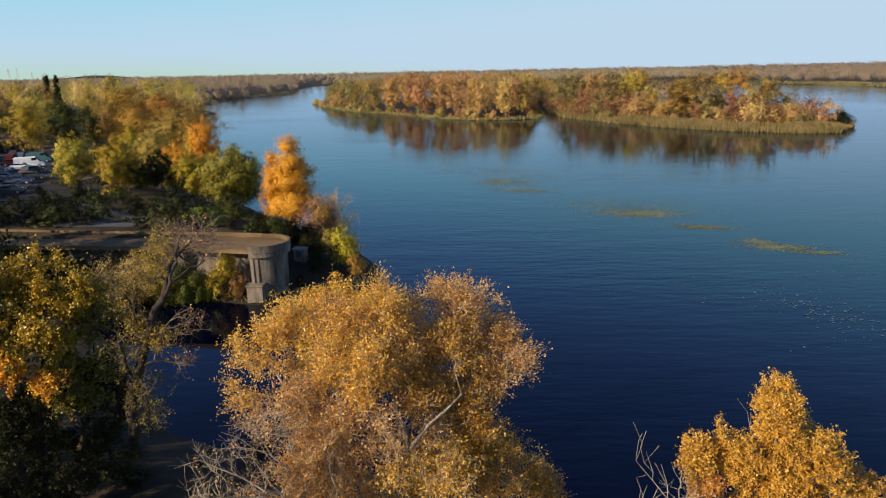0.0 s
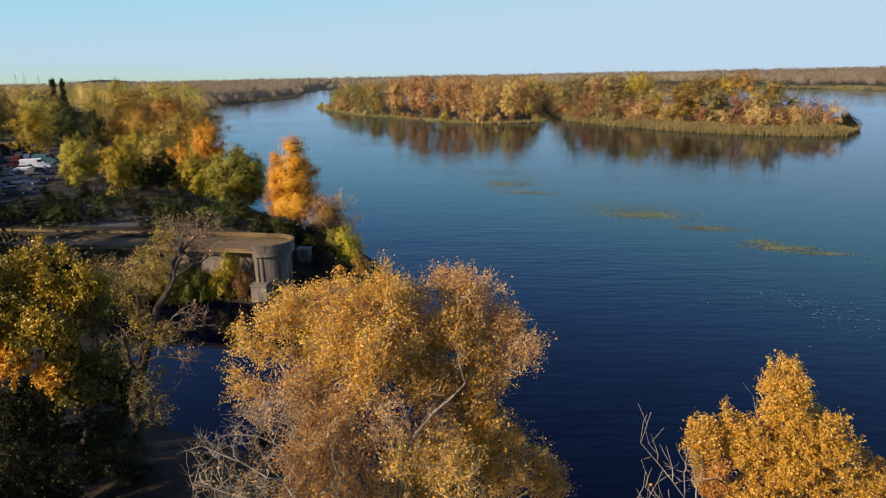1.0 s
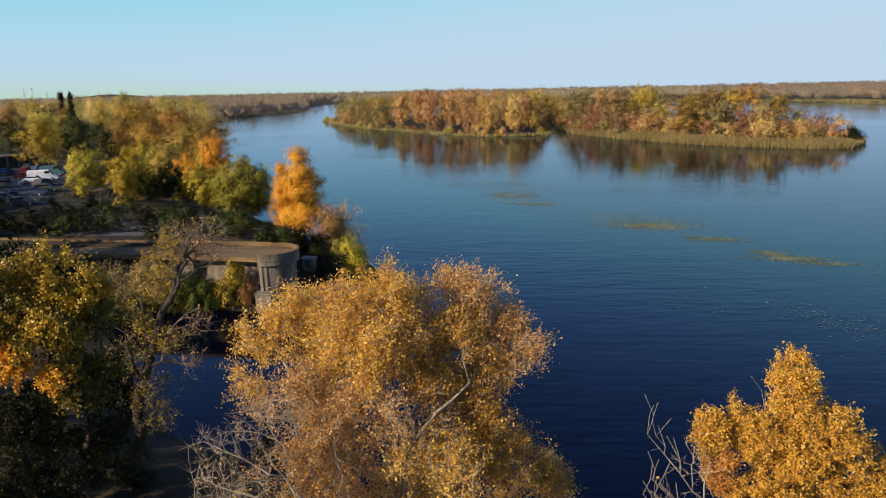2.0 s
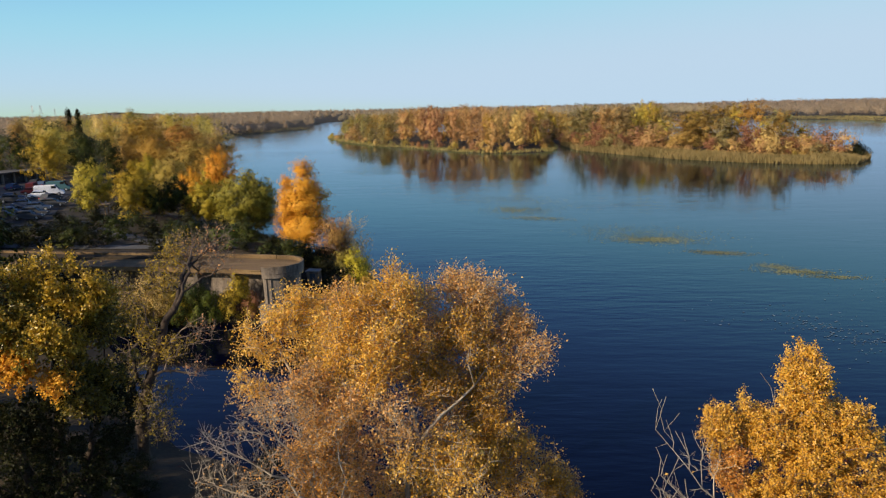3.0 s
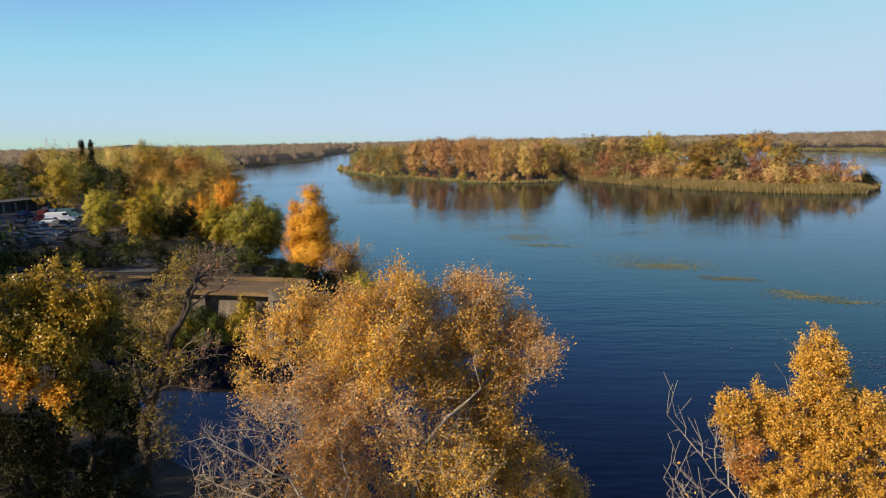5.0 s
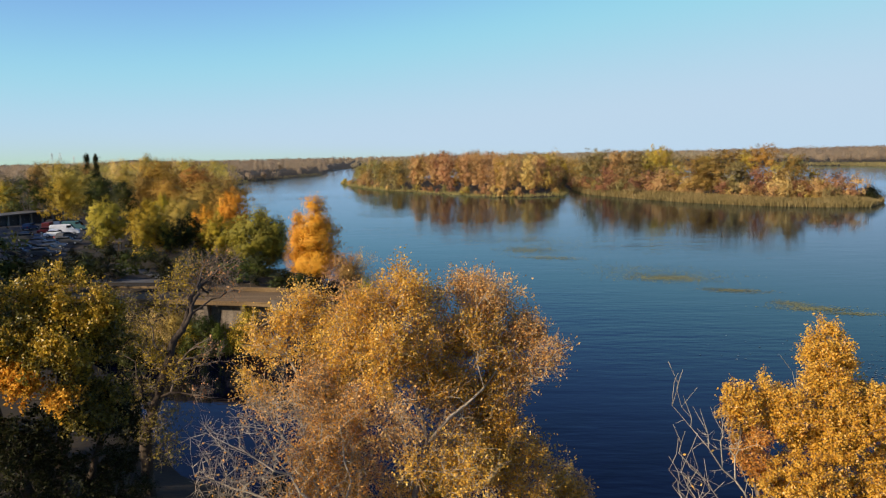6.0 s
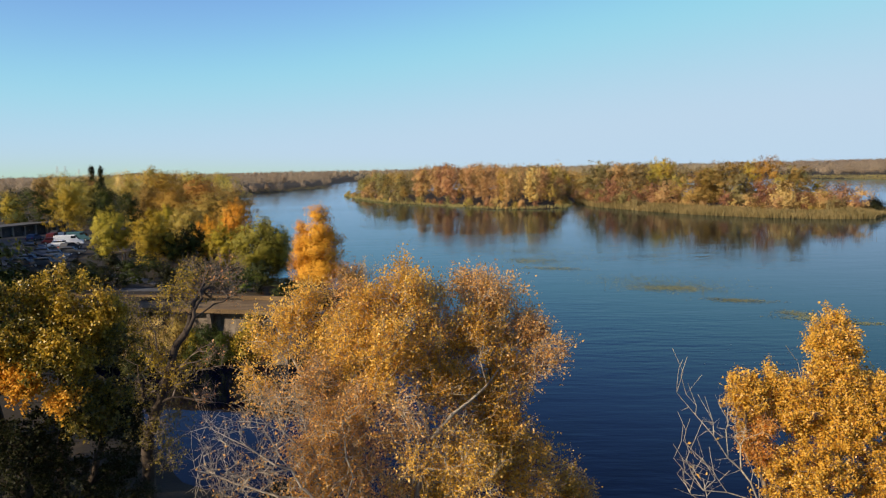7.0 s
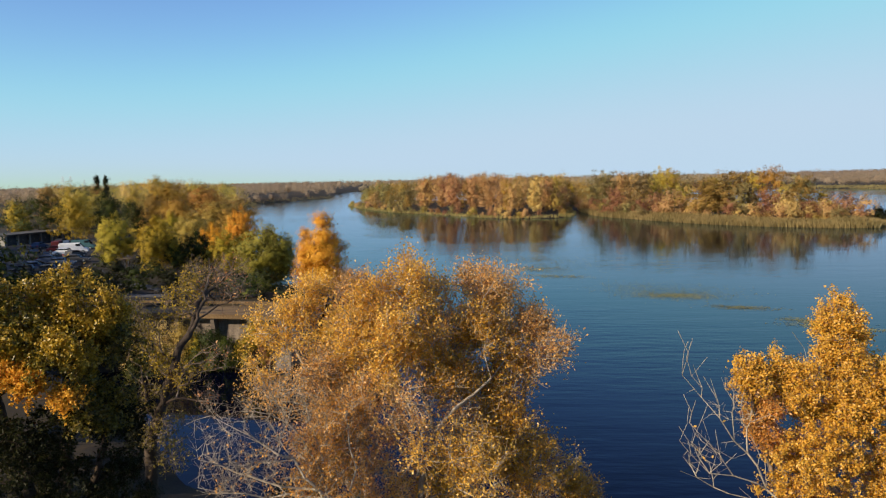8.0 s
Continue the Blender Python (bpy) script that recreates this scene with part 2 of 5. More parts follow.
# ---------------------------------------------------------------- building helpers
def mesh_of(name, verts, faces, materials, index=None, smooth=False):
    """A mesh from arrays; faces all have the same number of corners."""
    verts, faces = np.asarray(verts, np.float32).reshape(-1, 3), np.asarray(faces, np.int32)
    me = bpy.data.meshes.new(name)
    k = faces.shape[1]
    me.vertices.add(len(verts))
    me.vertices.foreach_set("co", verts.ravel())
    me.loops.add(faces.size)
    me.loops.foreach_set("vertex_index", faces.ravel())
    me.polygons.add(len(faces))
    me.polygons.foreach_set("loop_start", np.arange(0, faces.size, k, dtype=np.int32))
    me.polygons.foreach_set("loop_total", np.full(len(faces), k, np.int32))
    if index is not None:
        me.polygons.foreach_set("material_index", np.asarray(index, np.int32))
    if smooth:
        me.polygons.foreach_set("use_smooth", np.ones(len(faces), bool))
    for m in materials:
        me.materials.append(m)
    me.update(calc_edges=True)
    return me


def part(name, shape, mat, parent, label=""):
    """Links a bmesh or a mesh as one mesh object under a thing or a part."""
    if isinstance(shape, bmesh.types.BMesh):
        me = bpy.data.meshes.new(name)
        shape.to_mesh(me)
        shape.free()
        me.materials.append(mat)
    else:
        me = shape
    ob = new(name, me)
    ob.parent = parent
    return tagged(ob, label)


def thing(name, place, label, category, group="", kind="", turn=0.0, size=1.0):
    ob = new(name)
    ob.empty_display_size = 0.3
    ob.location, ob.rotation_euler[2] = place, radians(turn)
    ob.scale = (size, size, size) if isinstance(size, (int, float)) else size
    return tagged(ob, label, category, group, kind)


def box(x0, x1, y0, y1, z0, z1, bevel=0.0, bm=None):
    own = bmesh.new()
    bmesh.ops.create_cube(own, size=1, matrix=Matrix.Translation(((x0 + x1) / 2, (y0 + y1) / 2, (z0 + z1) / 2)) @ Matrix.Diagonal((x1 - x0, y1 - y0, z1 - z0, 1)))
    if bevel:
        bmesh.ops.bevel(own, geom=list(own.edges), offset=bevel, segments=2, affect="EDGES", profile=0.5)
    return own


def prism(outline, z0, z1, bevel=0.0):
    bm = bmesh.new()
    f = bm.faces.new([bm.verts.new((x, y, z0)) for x, y in outline])
    up = bmesh.ops.extrude_face_region(bm, geom=[f])
    bmesh.ops.translate(bm, vec=(0, 0, z1 - z0), verts=[v for v in up["geom"] if isinstance(v, bmesh.types.BMVert)])
    bmesh.ops.recalc_face_normals(bm, faces=bm.faces)
    if bevel:
        bmesh.ops.bevel(bm, geom=[e for e in bm.edges if abs(e.verts[0].co.z - e.verts[1].co.z) < 1e-4], offset=bevel, segments=2, affect="EDGES", profile=0.5)
    return bm


def ribbon(line, width, z0, z1, bevel=0.0):
    """A wall of that width along a line in plan."""
    p = np.array(line, float)
    d = np.gradient(p, axis=0)
    d /= np.linalg.norm(d, axis=1)[:, None]
    n = np.c_[-d[:, 1], d[:, 0]] * width / 2
    return prism([tuple(q) for q in np.r_[p + n, (p - n)[::-1]]], z0, z1, bevel)


# ---------------------------------------------------------------- the lie of the land
LEFT_BANK = [(900, -320), (70, -60), (22, 8), (15, 20), (6, 29), (-5, 35), (-13, 38.2), (-19, 41), (-25, 49), (-33, 60), (-40, 66.5), (-30, 67.8), (-24, 67.4),
             (-21.5, 66.6), (-19, 66.2), (-14, 69.5), (-8.5, 72.5), (-9.5, 80), (-15, 91), (-24, 101), (-31.5, 111), (-50, 140), (-72, 190), (-105, 262), (-150, 372), (-143, 398), (-143, 420),
             (-165, 440), (-179, 496), (-205, 600), (-222, 624), (-198, 688), (-181, 790), (-225, 1000), (-250, 1400), (-260, 4900), (-4500, 4900), (-4500, -320)]
FAR_BANK = [(-240, 1180), (-120, 1120), (100, 1050), (250, 900), (322, 752), (352, 722), (357, 612), (520, 520), (1200, 420), (4500, 300), (4500, 4900), (-240, 4900)]
ISLAND_A = [(-108, 525), (-88, 463), (-54, 392), (-36, 372), (-20, 349), (4, 316), (21, 314), (33, 317), (39, 338), (42, 372), (50, 440), (72, 520), (40, 570), (-30, 580), (-75, 590), (-105, 570)]
ISLAND_B = [(47, 362), (48, 331), (51, 317), (64, 288), (76, 264), (93, 244), (108, 234), (121, 231.5), (134, 248), (142, 266), (136, 290), (118, 340), (108, 400), (112, 470), (96, 540), (62, 560), (40, 520), (38, 440), (44, 400)]


def inside(poly, x, y):
    """The distance from the shore, positive on land."""
    p = np.array(poly, float)
    q = np.roll(p, -1, axis=0)
    best, odd = np.full(x.shape, 1e9), np.zeros(x.shape, bool)
    for (ax, ay), (bx, by) in zip(p, q):
        dx, dy = bx - ax, by - ay
        t = np.clip(((x - ax) * dx + (y - ay) * dy) / (dx * dx + dy * dy), 0, 1)
        best = np.minimum(best, np.hypot(x - ax - t * dx, y - ay - t * dy))
        if dy:
            odd ^= ((ay > y) != (by > y)) & (x < ax + (y - ay) * dx / dy)
    return np.where(odd, best, -best)


def smooth(a, b, v):
    t = np.clip((v - a) / (b - a), 0, 1)
    return t * t * (3 - 2 * t)


def ground_at(x, y):
    x, y = np.atleast_1d(np.asarray(x, float)), np.atleast_1d(np.asarray(y, float))
    wob = 1.6 * np.sin(x * 0.21 + 1.3 * np.sin(y * 0.13)) * np.sin(y * 0.17 + 0.8) * smooth(120, 200, y)
    d = inside(LEFT_BANK, x, y) + wob
    cap = np.where(y < 62, 1.5, 4.8) + 0.25 * np.sin(x * 0.13) * np.sin(y * 0.11)
    left = np.minimum(d * 0.3, cap)
    shelf = smooth(72.4, 73.6, y) * (1 - smooth(84, 97, y)) * (1 - smooth(-26, -13, x)) * 5.5
    left = np.maximum(left, np.where(shelf > 0.02, shelf, -9))
    far = np.minimum((inside(FAR_BANK, x, y) + 2 * wob) * 0.1, 2.0)
    isl = np.maximum(inside(ISLAND_A, x, y), inside(ISLAND_B, x, y)) + wob
    z = np.maximum(np.maximum(left, far), np.minimum(isl * 0.15, 1.0))
    hills = 24 * np.exp(-(((x + 1780) / 130) ** 2 + ((y - 3500) / 300) ** 2))
    return np.maximum(z, -2.5) + hills


def level(x, y):
    return float(ground_at(x, y)[0])


def steps(*runs):
    return np.unique(np.concatenate([np.arange(a, b + 1e-6, s) for a, b, s in runs]))


gx = steps((-4400, -400, 125), (-400, -140, 10), (-140, 160, 2), (160, 600, 11), (600, 4400, 126.6))
gy = steps((-310, 0, 31), (0, 130, 1.3), (130, 700, 6), (700, 1400, 20), (1400, 4800, 170))
GX, GY = np.meshgrid(gx, gy)
GZ = ground_at(GX.ravel(), GY.ravel())
nx, ny = len(gx), len(gy)
qi = (np.arange(ny - 1)[:, None] * nx + np.arange(nx - 1)[None, :]).ravel()
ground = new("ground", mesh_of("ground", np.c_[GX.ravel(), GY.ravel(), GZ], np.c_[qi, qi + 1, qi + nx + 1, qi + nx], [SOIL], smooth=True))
tagged(ground, "leaf-strewn brown soil of the river banks and islands, darkened for shade", "ground", kind="structure")
water = new("water", mesh_of("water", [(-4400, -310, 0), (4400, -310, 0), (4400, 4800, 0), (-4400, 4800, 0)], [(0, 1, 2, 3)], [WATER]))
tagged(water, "calm dark blue river water with fine ripples", "water", kind="structure")


# ---------------------------------------------------------------- trees
def grow(rng, stems, lumps, n, tip=0.006, climb=0.6, step=0.7, power=2.3, loose=0.12):
    """A skeleton that reaches points in the lumps of a crown. stems: polylines from the root. Returns places, parents, radii and tips."""
    pos, par, run = [], [], []
    for stem in stems:
        s = [np.array(p, float) for p in stem]
        last = -1
        if pos:   # a limb that starts on another one is joined to it
            gap = np.linalg.norm(np.array(pos) - s[0], axis=1)
            if gap.min() < 0.45 and s[0][2] > 1.5:
                last = int(gap.argmin())
                s[0] = pos[last]
        for i, p in enumerate(s):
            k = 1 if i == 0 else max(1, int(np.linalg.norm(p - s[i - 1]) / step))
            for j in range(k):
                if i == 0 and last >= 0:
                    continue
                q = p if i == 0 else s[i - 1] + (p - s[i - 1]) * (j + 1) / k + rng.normal(0, 0.05, 3)
                run.append(0.0 if last < 0 else run[last] + float(np.linalg.norm(q - pos[last])))
                pos.append(q)
                par.append(last)
                last = len(pos) - 1
    w = np.array([l[6] for l in lumps], float)
    pick = rng.choice(len(lumps), n, p=w / w.sum())
    way = rng.normal(size=(n, 3))
    way /= np.linalg.norm(way, axis=1)[:, None]
    L = np.array([l[:6] for l in lumps], float)[pick]
    reach = rng.random(n) ** 0.42
    reach = np.where(rng.random(n) < loose, rng.uniform(1.0, 1.4, n), reach)   # tips that stand out of the crown
    aims = L[:, :3] + way * reach[:, None] * L[:, 3:6]
    P = np.zeros((len(pos) + n * 14, 3))
    R = np.zeros(len(P))
    m = len(pos)
    P[:m], R[:m] = pos, run
    order = np.argsort(np.min(np.linalg.norm(aims[:, None] - P[None, :m:2], axis=2), axis=1))
    tips, kinds = [], []
    for a in order:
        p = aims[a]
        d = p - P[:m]
        dist = np.linalg.norm(d, axis=1)
        cost = dist * (1 + climb * np.clip(-d[:, 2] / (dist + 1e-6) + 0.25, 0, 1.25)) + 0.18 * R[:m]
        b = int(np.argmin(cost))
        k = int(np.clip(dist[b] / step, 1, 12))
        bend = rng.normal(0, 0.09, 3) * dist[b] + np.array((0, 0, -0.06 * dist[b]))
        last = b
        for j in range(1, k + 1):
            t = j / k
            P[m] = P[b] + (p - P[b]) * t + bend * 4 * t * (1 - t) * 0.6
            R[m] = R[last] + dist[b] / k
            par.append(last)
            last = m
            m += 1
        tips.append(last)
        kinds.append(pick[a])
    P, par = P[:m], np.array(par)
    area = np.zeros(m)
    area[tips] = tip ** power
    for i in range(m - 1, 0, -1):
        if area[i] == 0:
            area[i] = (tip * 0.8) ** power
        if par[i] >= 0:
            area[par[i]] += area[i]
    return P, par, np.maximum(area, tip ** power) ** (1 / power), np.array(tips), np.array(kinds)


def frames(d):
    h = np.array([[0.31, 0.95, 0.08]])
    u = np.cross(d, h)
    u /= np.linalg.norm(u, axis=1)[:, None] + 1e-9
    return u, np.cross(d, u)


def tubes(A, B, ra, rb, sides, lead=None):
    """Tapered tubes from A to B, as quads. lead: the way in which each one starts, where it carries on from another."""
    d = B - A
    d /= np.linalg.norm(d, axis=1)[:, None] + 1e-9
    ang = np.arange(sides) * 2 * math.pi / sides
    ends = []
    for at, way, r in ((A, d if lead is None else lead, ra), (B, d, rb)):
        u, v = frames(way)
        ends.append(at[:, None] + (u[:, None] * np.cos(ang)[None, :, None] + v[:, None] * np.sin(ang)[None, :, None]) * r[:, None, None])
    V = np.concatenate(ends, axis=1).reshape(-1, 3)
    base = (np.arange(len(A)) * 2 * sides)[:, None]
    j = np.arange(sides)
    F = np.stack([base + j, base + (j + 1) % sides, base + sides + (j + 1) % sides, base + sides + j], axis=2).reshape(-1, 4)
    return V, F


def joined(pieces):
    vs, fs, off = [], [], 0
    for v, f in pieces:
        if len(v):
            vs.append(v)
            fs.append(f + off)
            off += len(v)
    return np.concatenate(vs), np.concatenate(fs)


def leaf_quads(rng, centres, size, upright=0.0, width=0.62, facing=None, stray=0.42):
    """Small folded leaves, each one lozenge, at the centres. facing: the way in which their faces look, more or less."""
    n = len(centres)
    a = rng.normal(size=(n, 3))
    a[:, 2] -= upright
    if facing is not None:
        f = facing / (np.linalg.norm(facing, axis=1)[:, None] + 1e-9) + rng.normal(0, stray, (n, 3))
        f /= np.linalg.norm(f, axis=1)[:, None]
        a = a - f * np.sum(a * f, axis=1)[:, None]
    a /= np.linalg.norm(a, axis=1)[:, None]
    b = np.cross(a, rng.normal(size=(n, 3)) if facing is None else f)
    b /= np.linalg.norm(b, axis=1)[:, None] + 1e-9
    c = np.cross(a, b)
    s = (size * rng.uniform(0.65, 1.3, n))[:, None]
    lift = c * s * 0.12
    V = np.stack([centres - a * s * 0.5, centres + b * s * width * 0.5 + lift, centres + a * s * 0.5, centres - b * s * width * 0.5 + lift], axis=1).reshape(-1, 3)
    return V, np.arange(4 * n).reshape(-1, 4)


NORMALS = {}


def soften(me, facing):
    """Shades the leaves of a far crown by the way in which its boughs face, as a dense mass of foliage does."""
    f = facing / (np.linalg.norm(facing, axis=1)[:, None] + 1e-9)
    f = np.repeat(f, 4, axis=0).astype(np.float32)
    NORMALS[me.name] = f
    me.polygons.foreach_set("use_smooth", np.ones(len(me.polygons), bool))
    me.normals_split_custom_set_from_vertices(f)
    return me


def make_tree(seed, stems, lumps, n, leaf, per_twig, twigs=3, twig=0.45, tip=0.006, droop=0.0, wood=BARK, palette=(GOLD,), fine=True, climb=0.6, step=0.7, bare=(), base_r=None, spread=0.16, power=2.3, twig_wood=None, loose=0.12):
    """The wood mesh and the crown mesh of one tree. Each lump: centre, radii, weight, palette index, leafiness."""
    rng = np.random.default_rng(seed)
    P, par, R, tips, kinds = grow(rng, stems, lumps, n, tip, climb, step, power, loose if fine else 0.02)
    if base_r:
        R = R * np.where(R > 0.05, 1 + (base_r / R.max() - 1) * smooth(0.03, R.max(), R), 1)
    e = np.nonzero(par >= 0)[0]
    thick = R[e] > (0.05 if fine else 0.12)
    way = np.zeros_like(P)
    way[e] = P[e] - P[par[e]]
    way /= np.linalg.norm(way, axis=1)[:, None] + 1e-9
    heir = np.full(len(P), -1)
    for i in e:
        if heir[par[i]] < 0 or R[i] > R[heir[par[i]]]:
            heir[par[i]] = i
    main = np.zeros(len(P), bool)
    main[heir[heir >= 0]] = True
    main &= par >= 0
    lead = way.copy()
    go = np.nonzero(main & (par >= 0))[0]
    go = go[np.abs(way[par[go]]).sum(axis=1) > 0.5]
    lead[go] = way[par[go]]
    out = []
    for mask, sides in ((thick, 8 if fine else 6), (~thick, 4 if fine else 3)):
        i = e[mask]
        if len(i):
            out.append(tubes(P[par[i]], P[i], np.where(main[i], R[par[i]], np.minimum(R[par[i]], R[i] * 1.35)), R[i], sides, lead[i]))
    heads = P[tips]
    tw = way[tips][:, None] * 0.6 + rng.normal(0, 0.75, (len(tips), twigs, 3)) + np.array((0, 0, 0.25 - droop))
    tw /= np.linalg.norm(tw, axis=2)[..., None] + 1e-9
    tw *= (twig * rng.uniform(0.5, 1.3, (len(tips), twigs, 1)))
    start = np.repeat(heads[:, None], twigs, axis=1).reshape(-1, 3)
    end = (heads[:, None] + tw).reshape(-1, 3)
    if fine:
        out.append(tubes(start, end, np.full(len(start), tip * 0.9), np.full(len(start), tip * 0.35), 3))
    V, F = joined(out)
    stout = len(out[0][1]) if twig_wood and thick.any() else len(F)
    wood_mesh = mesh_of("trunk", V, F, [wood] + ([twig_wood] if twig_wood else []), np.arange(len(F)) >= stout, smooth=True)
    full = np.array([l[8] if len(l) > 8 else 1.0 for l in lumps])
    slot = np.array([l[7] if len(l) > 7 else 0 for l in lumps])
    kk = np.repeat(kinds, twigs)
    count = rng.poisson(per_twig * full[kk])
    which = np.repeat(np.arange(len(start)), count)
    if not len(which):
        return wood_mesh, None
    u = rng.uniform(0.05, 1.1, len(which))[:, None]
    c = start[which] + (end - start)[which] * u + rng.normal(0, twig * spread, (len(which), 3))
    hub = np.array([l[:3] for l in lumps], float)[kk][which]
    axis = np.zeros_like(hub)
    axis[:, 2] = hub[:, 2] * 0.8
    facing = None if fine else (c - hub) * 1.2 + (c - axis) * 0.5
    V, F = leaf_quads(rng, c, leaf, droop, facing=facing, stray=0.25)
    crown = mesh_of("crown", V, F, list(palette), slot[kk][which])
    return wood_mesh, crown if fine else soften(crown, facing + rng.normal(0, 0.15, facing.shape) * np.linalg.norm(facing, axis=1)[:, None])


def plant(name, place, meshes, label, category="tree", group="", turn=0.0, size=1.0, leaf_mat=None, kind="", crown_label=""):
    ob = thing(name, place, label, category, group, kind, turn, size)
    part("trunk", meshes[0], None, ob)
    if meshes[1]:
        c = part("crown", meshes[1], None, ob, crown_label)
        if leaf_mat:
            c.material_slots[0].link = "OBJECT"
            c.material_slots[0].material = leaf_mat
    return ob


def template(seed, height, lumps, n, leaf, per_twig, **more):
    stems = more.pop("stems", [[(0, 0, -0.4), (0.1, 0, height * 0.3), (-0.1, 0.1, height * 0.62)]])
    return make_tree(seed, stems, lumps, n, leaf, per_twig, fine=False, **more)


# ---------------------------------------------------------------- the terrace with its rounded end
RIM = 5.72             # top of the parapets
DECK_Z = RIM - 0.42    # floor of the terrace between them


def round_end(r, a0, a1, step):
    return [(-20.4 + r * math.cos(radians(a)), 70.3 + r * math.sin(radians(a))) for a in range(a0, a1, step)]


FRONT = [(-64, 72.4), (-48, 70.8), (-37, 70.0), (-29.3, 68.9), (-23.3, 67.95)]
BACK = [(-21.6, 73.5), (-25.3, 74.2), (-41.5, 76.0), (-64, 79.2)]
terrace = tagged(new("terrace_wall"), "weathered concrete riverside terrace with a rounded end", "retaining wall", kind="structure")
part("deck", prism(FRONT + round_end(2.9, -96, 97, 12) + BACK, DECK_Z - 0.34, DECK_Z), DECK, terrace, "sandy worn deck slab")
part("front_kerb", ribbon([(x, y + 0.14) for x, y in FRONT] + [(-20.95, 67.45)], 0.26, DECK_Z + 0.003, DECK_Z + 0.1, 0.02), DECK, terrace, "low worn kerb")
part("back_parapet", ribbon([(-20.93, 73.2)] + [(x, y - 0.14) for x, y in BACK], 0.28, DECK_Z + 0.003, RIM + 0.02, 0.03), DECK, terrace, "sandy parapet with a flat top")
part("round_parapet", ribbon(round_end(2.8, -100, 101, 8), 0.28, DECK_Z + 0.003, RIM - 0.003, 0.03), DECK, terrace, "curved sandy parapet")
part("lower_wall", ribbon([(x, y + 1.7) for x, y in FRONT] + [(-20.6, 69.4)], 0.5, -0.6, DECK_Z - 0.35), CONCRETE, terrace)


def drum(r, z0, z1, bevel=0.0, foot=None):
    """The rounded half tower, cut flat on the side of the wall."""
    bm = prism(round_end(r, -98, 86, 8) + [(-20.9, 72.6), (-20.9, 70.3 - r * 0.98)], z0, z1, bevel)
    if foot:
        for v in bm.verts:
            if v.co.z < z0 + 0.01:
                v.co.x, v.co.y = -20.4 + (v.co.x + 20.4) * foot, 70.3 + (v.co.y - 70.3) * foot
    return bm


part("tower", drum(2.66, -0.8, RIM - 1.2, 0.0, 0.95), CONCRETE, terrace, "rounded concrete tower, stained")
part("tower_band", drum(2.97, RIM - 1.2, RIM - 0.77, 0.03), CONCRETE, terrace)
part("tower_rim", ribbon(round_end(2.96, -100, 92, 8), 0.07, RIM - 0.76, RIM - 0.02, 0.0), CONCRETE, terrace)
part("tower_plinth", drum(2.72, -0.8, 0.9, 0.05), CONCRETE, terrace)
for a in (-95, -85):
    rib = box(-0.13, 0.13, -0.12, 0.12, 0.9, RIM - 1.21, 0.02)
    bmesh.ops.transform(rib, matrix=pose(-20.4 + 2.62 * math.cos(radians(a)), 70.3 + 2.62 * math.sin(radians(a)), 0, 0, 0, a + 90), verts=rib.verts)
    part("pilaster", rib, CONCRETE, terrace)
part("pedestal", box(-21.2, -19.6, 66.8, 68.2, -0.8, 1.72, 0.04), CONCRETE, terrace, "square concrete block at the tower's foot")
part("pedestal_cap", box(-21.3, -19.5, 66.7, 68.3, 1.722, 1.9, 0.03), CONCRETE, terrace)
for k in range(9):
    x = -24.2 - 4.1 * k
    y = np.interp(x, [p[0] for p in FRONT], [p[1] for p in FRONT])
    bm = bmesh.new()
    for dx in (-0.2, 0.2):
        bm.faces.new([bm.verts.new((x + dx, y + a, z)) for a, z in ((0.3, DECK_Z - 0.35), (1.5, DECK_Z - 0.35), (1.5, 0.2), (1.1, 0.2), (0.32, DECK_Z - 0.8))])
    va, vb = (list(f.verts) for f in list(bm.faces))
    for i in range(5):
        bm.faces.new((va[i], va[(i + 1) % 5], vb[(i + 1) % 5], vb[i]))
    bmesh.ops.recalc_face_normals(bm, faces=bm.faces)
    part("buttress", bm, CONCRETE, terrace)


# ---------------------------------------------------------------- road, paths and car park behind it
def draped(name, line, width, mat, lift, label, category):
    """A strip of paving that follows the ground."""
    p = np.array(line, float)
    seg = np.r_[0, np.cumsum(np.linalg.norm(np.diff(p, axis=0), axis=1))]
    s = np.linspace(0, seg[-1], max(6, int(seg[-1] / 1.2)))
    c = np.c_[np.interp(s, seg, p[:, 0]), np.interp(s, seg, p[:, 1])]
    d = np.gradient(c, axis=0)
    d /= np.linalg.norm(d, axis=1)[:, None]
    nrm = np.c_[-d[:, 1], d[:, 0]]
    across = np.linspace(-0.5, 0.5, max(4, int(width / 1.2)))
    q = c[:, None] + nrm[:, None] * across[None, :, None] * width
    z = ground_at(q[..., 0].ravel(), q[..., 1].ravel()) + lift
    k = len(across)
    i = (np.arange(len(s) - 1)[:, None] * k + np.arange(k - 1)[None, :]).ravel()
    top = np.c_[q.reshape(-1, 2), z]
    ob = new(name, mesh_of(name, top, np.c_[i, i + k, i + k + 1, i + 1], [mat]))
    return tagged(ob, label, category, kind="structure")


draped("road", [(-66, 83), (-50, 80.4), (-36, 79.4), (-27, 79.2)], 2.2, PAVING, 0.07, "grey paved lane behind the terrace, colour dimmed for shade", "road")
draped("path", [(-37, 81.8), (-40, 84.5), (-46, 90), (-53, 97)], 3.4, PAVING, 0.10, "pale path leading up from the lane", "path")
draped("verge", [(-34, 83.6), (-28, 83.2), (-21.5, 82.8)], 2.4, GRASS, 0.05, "mown green grass beside the lane", "grass")
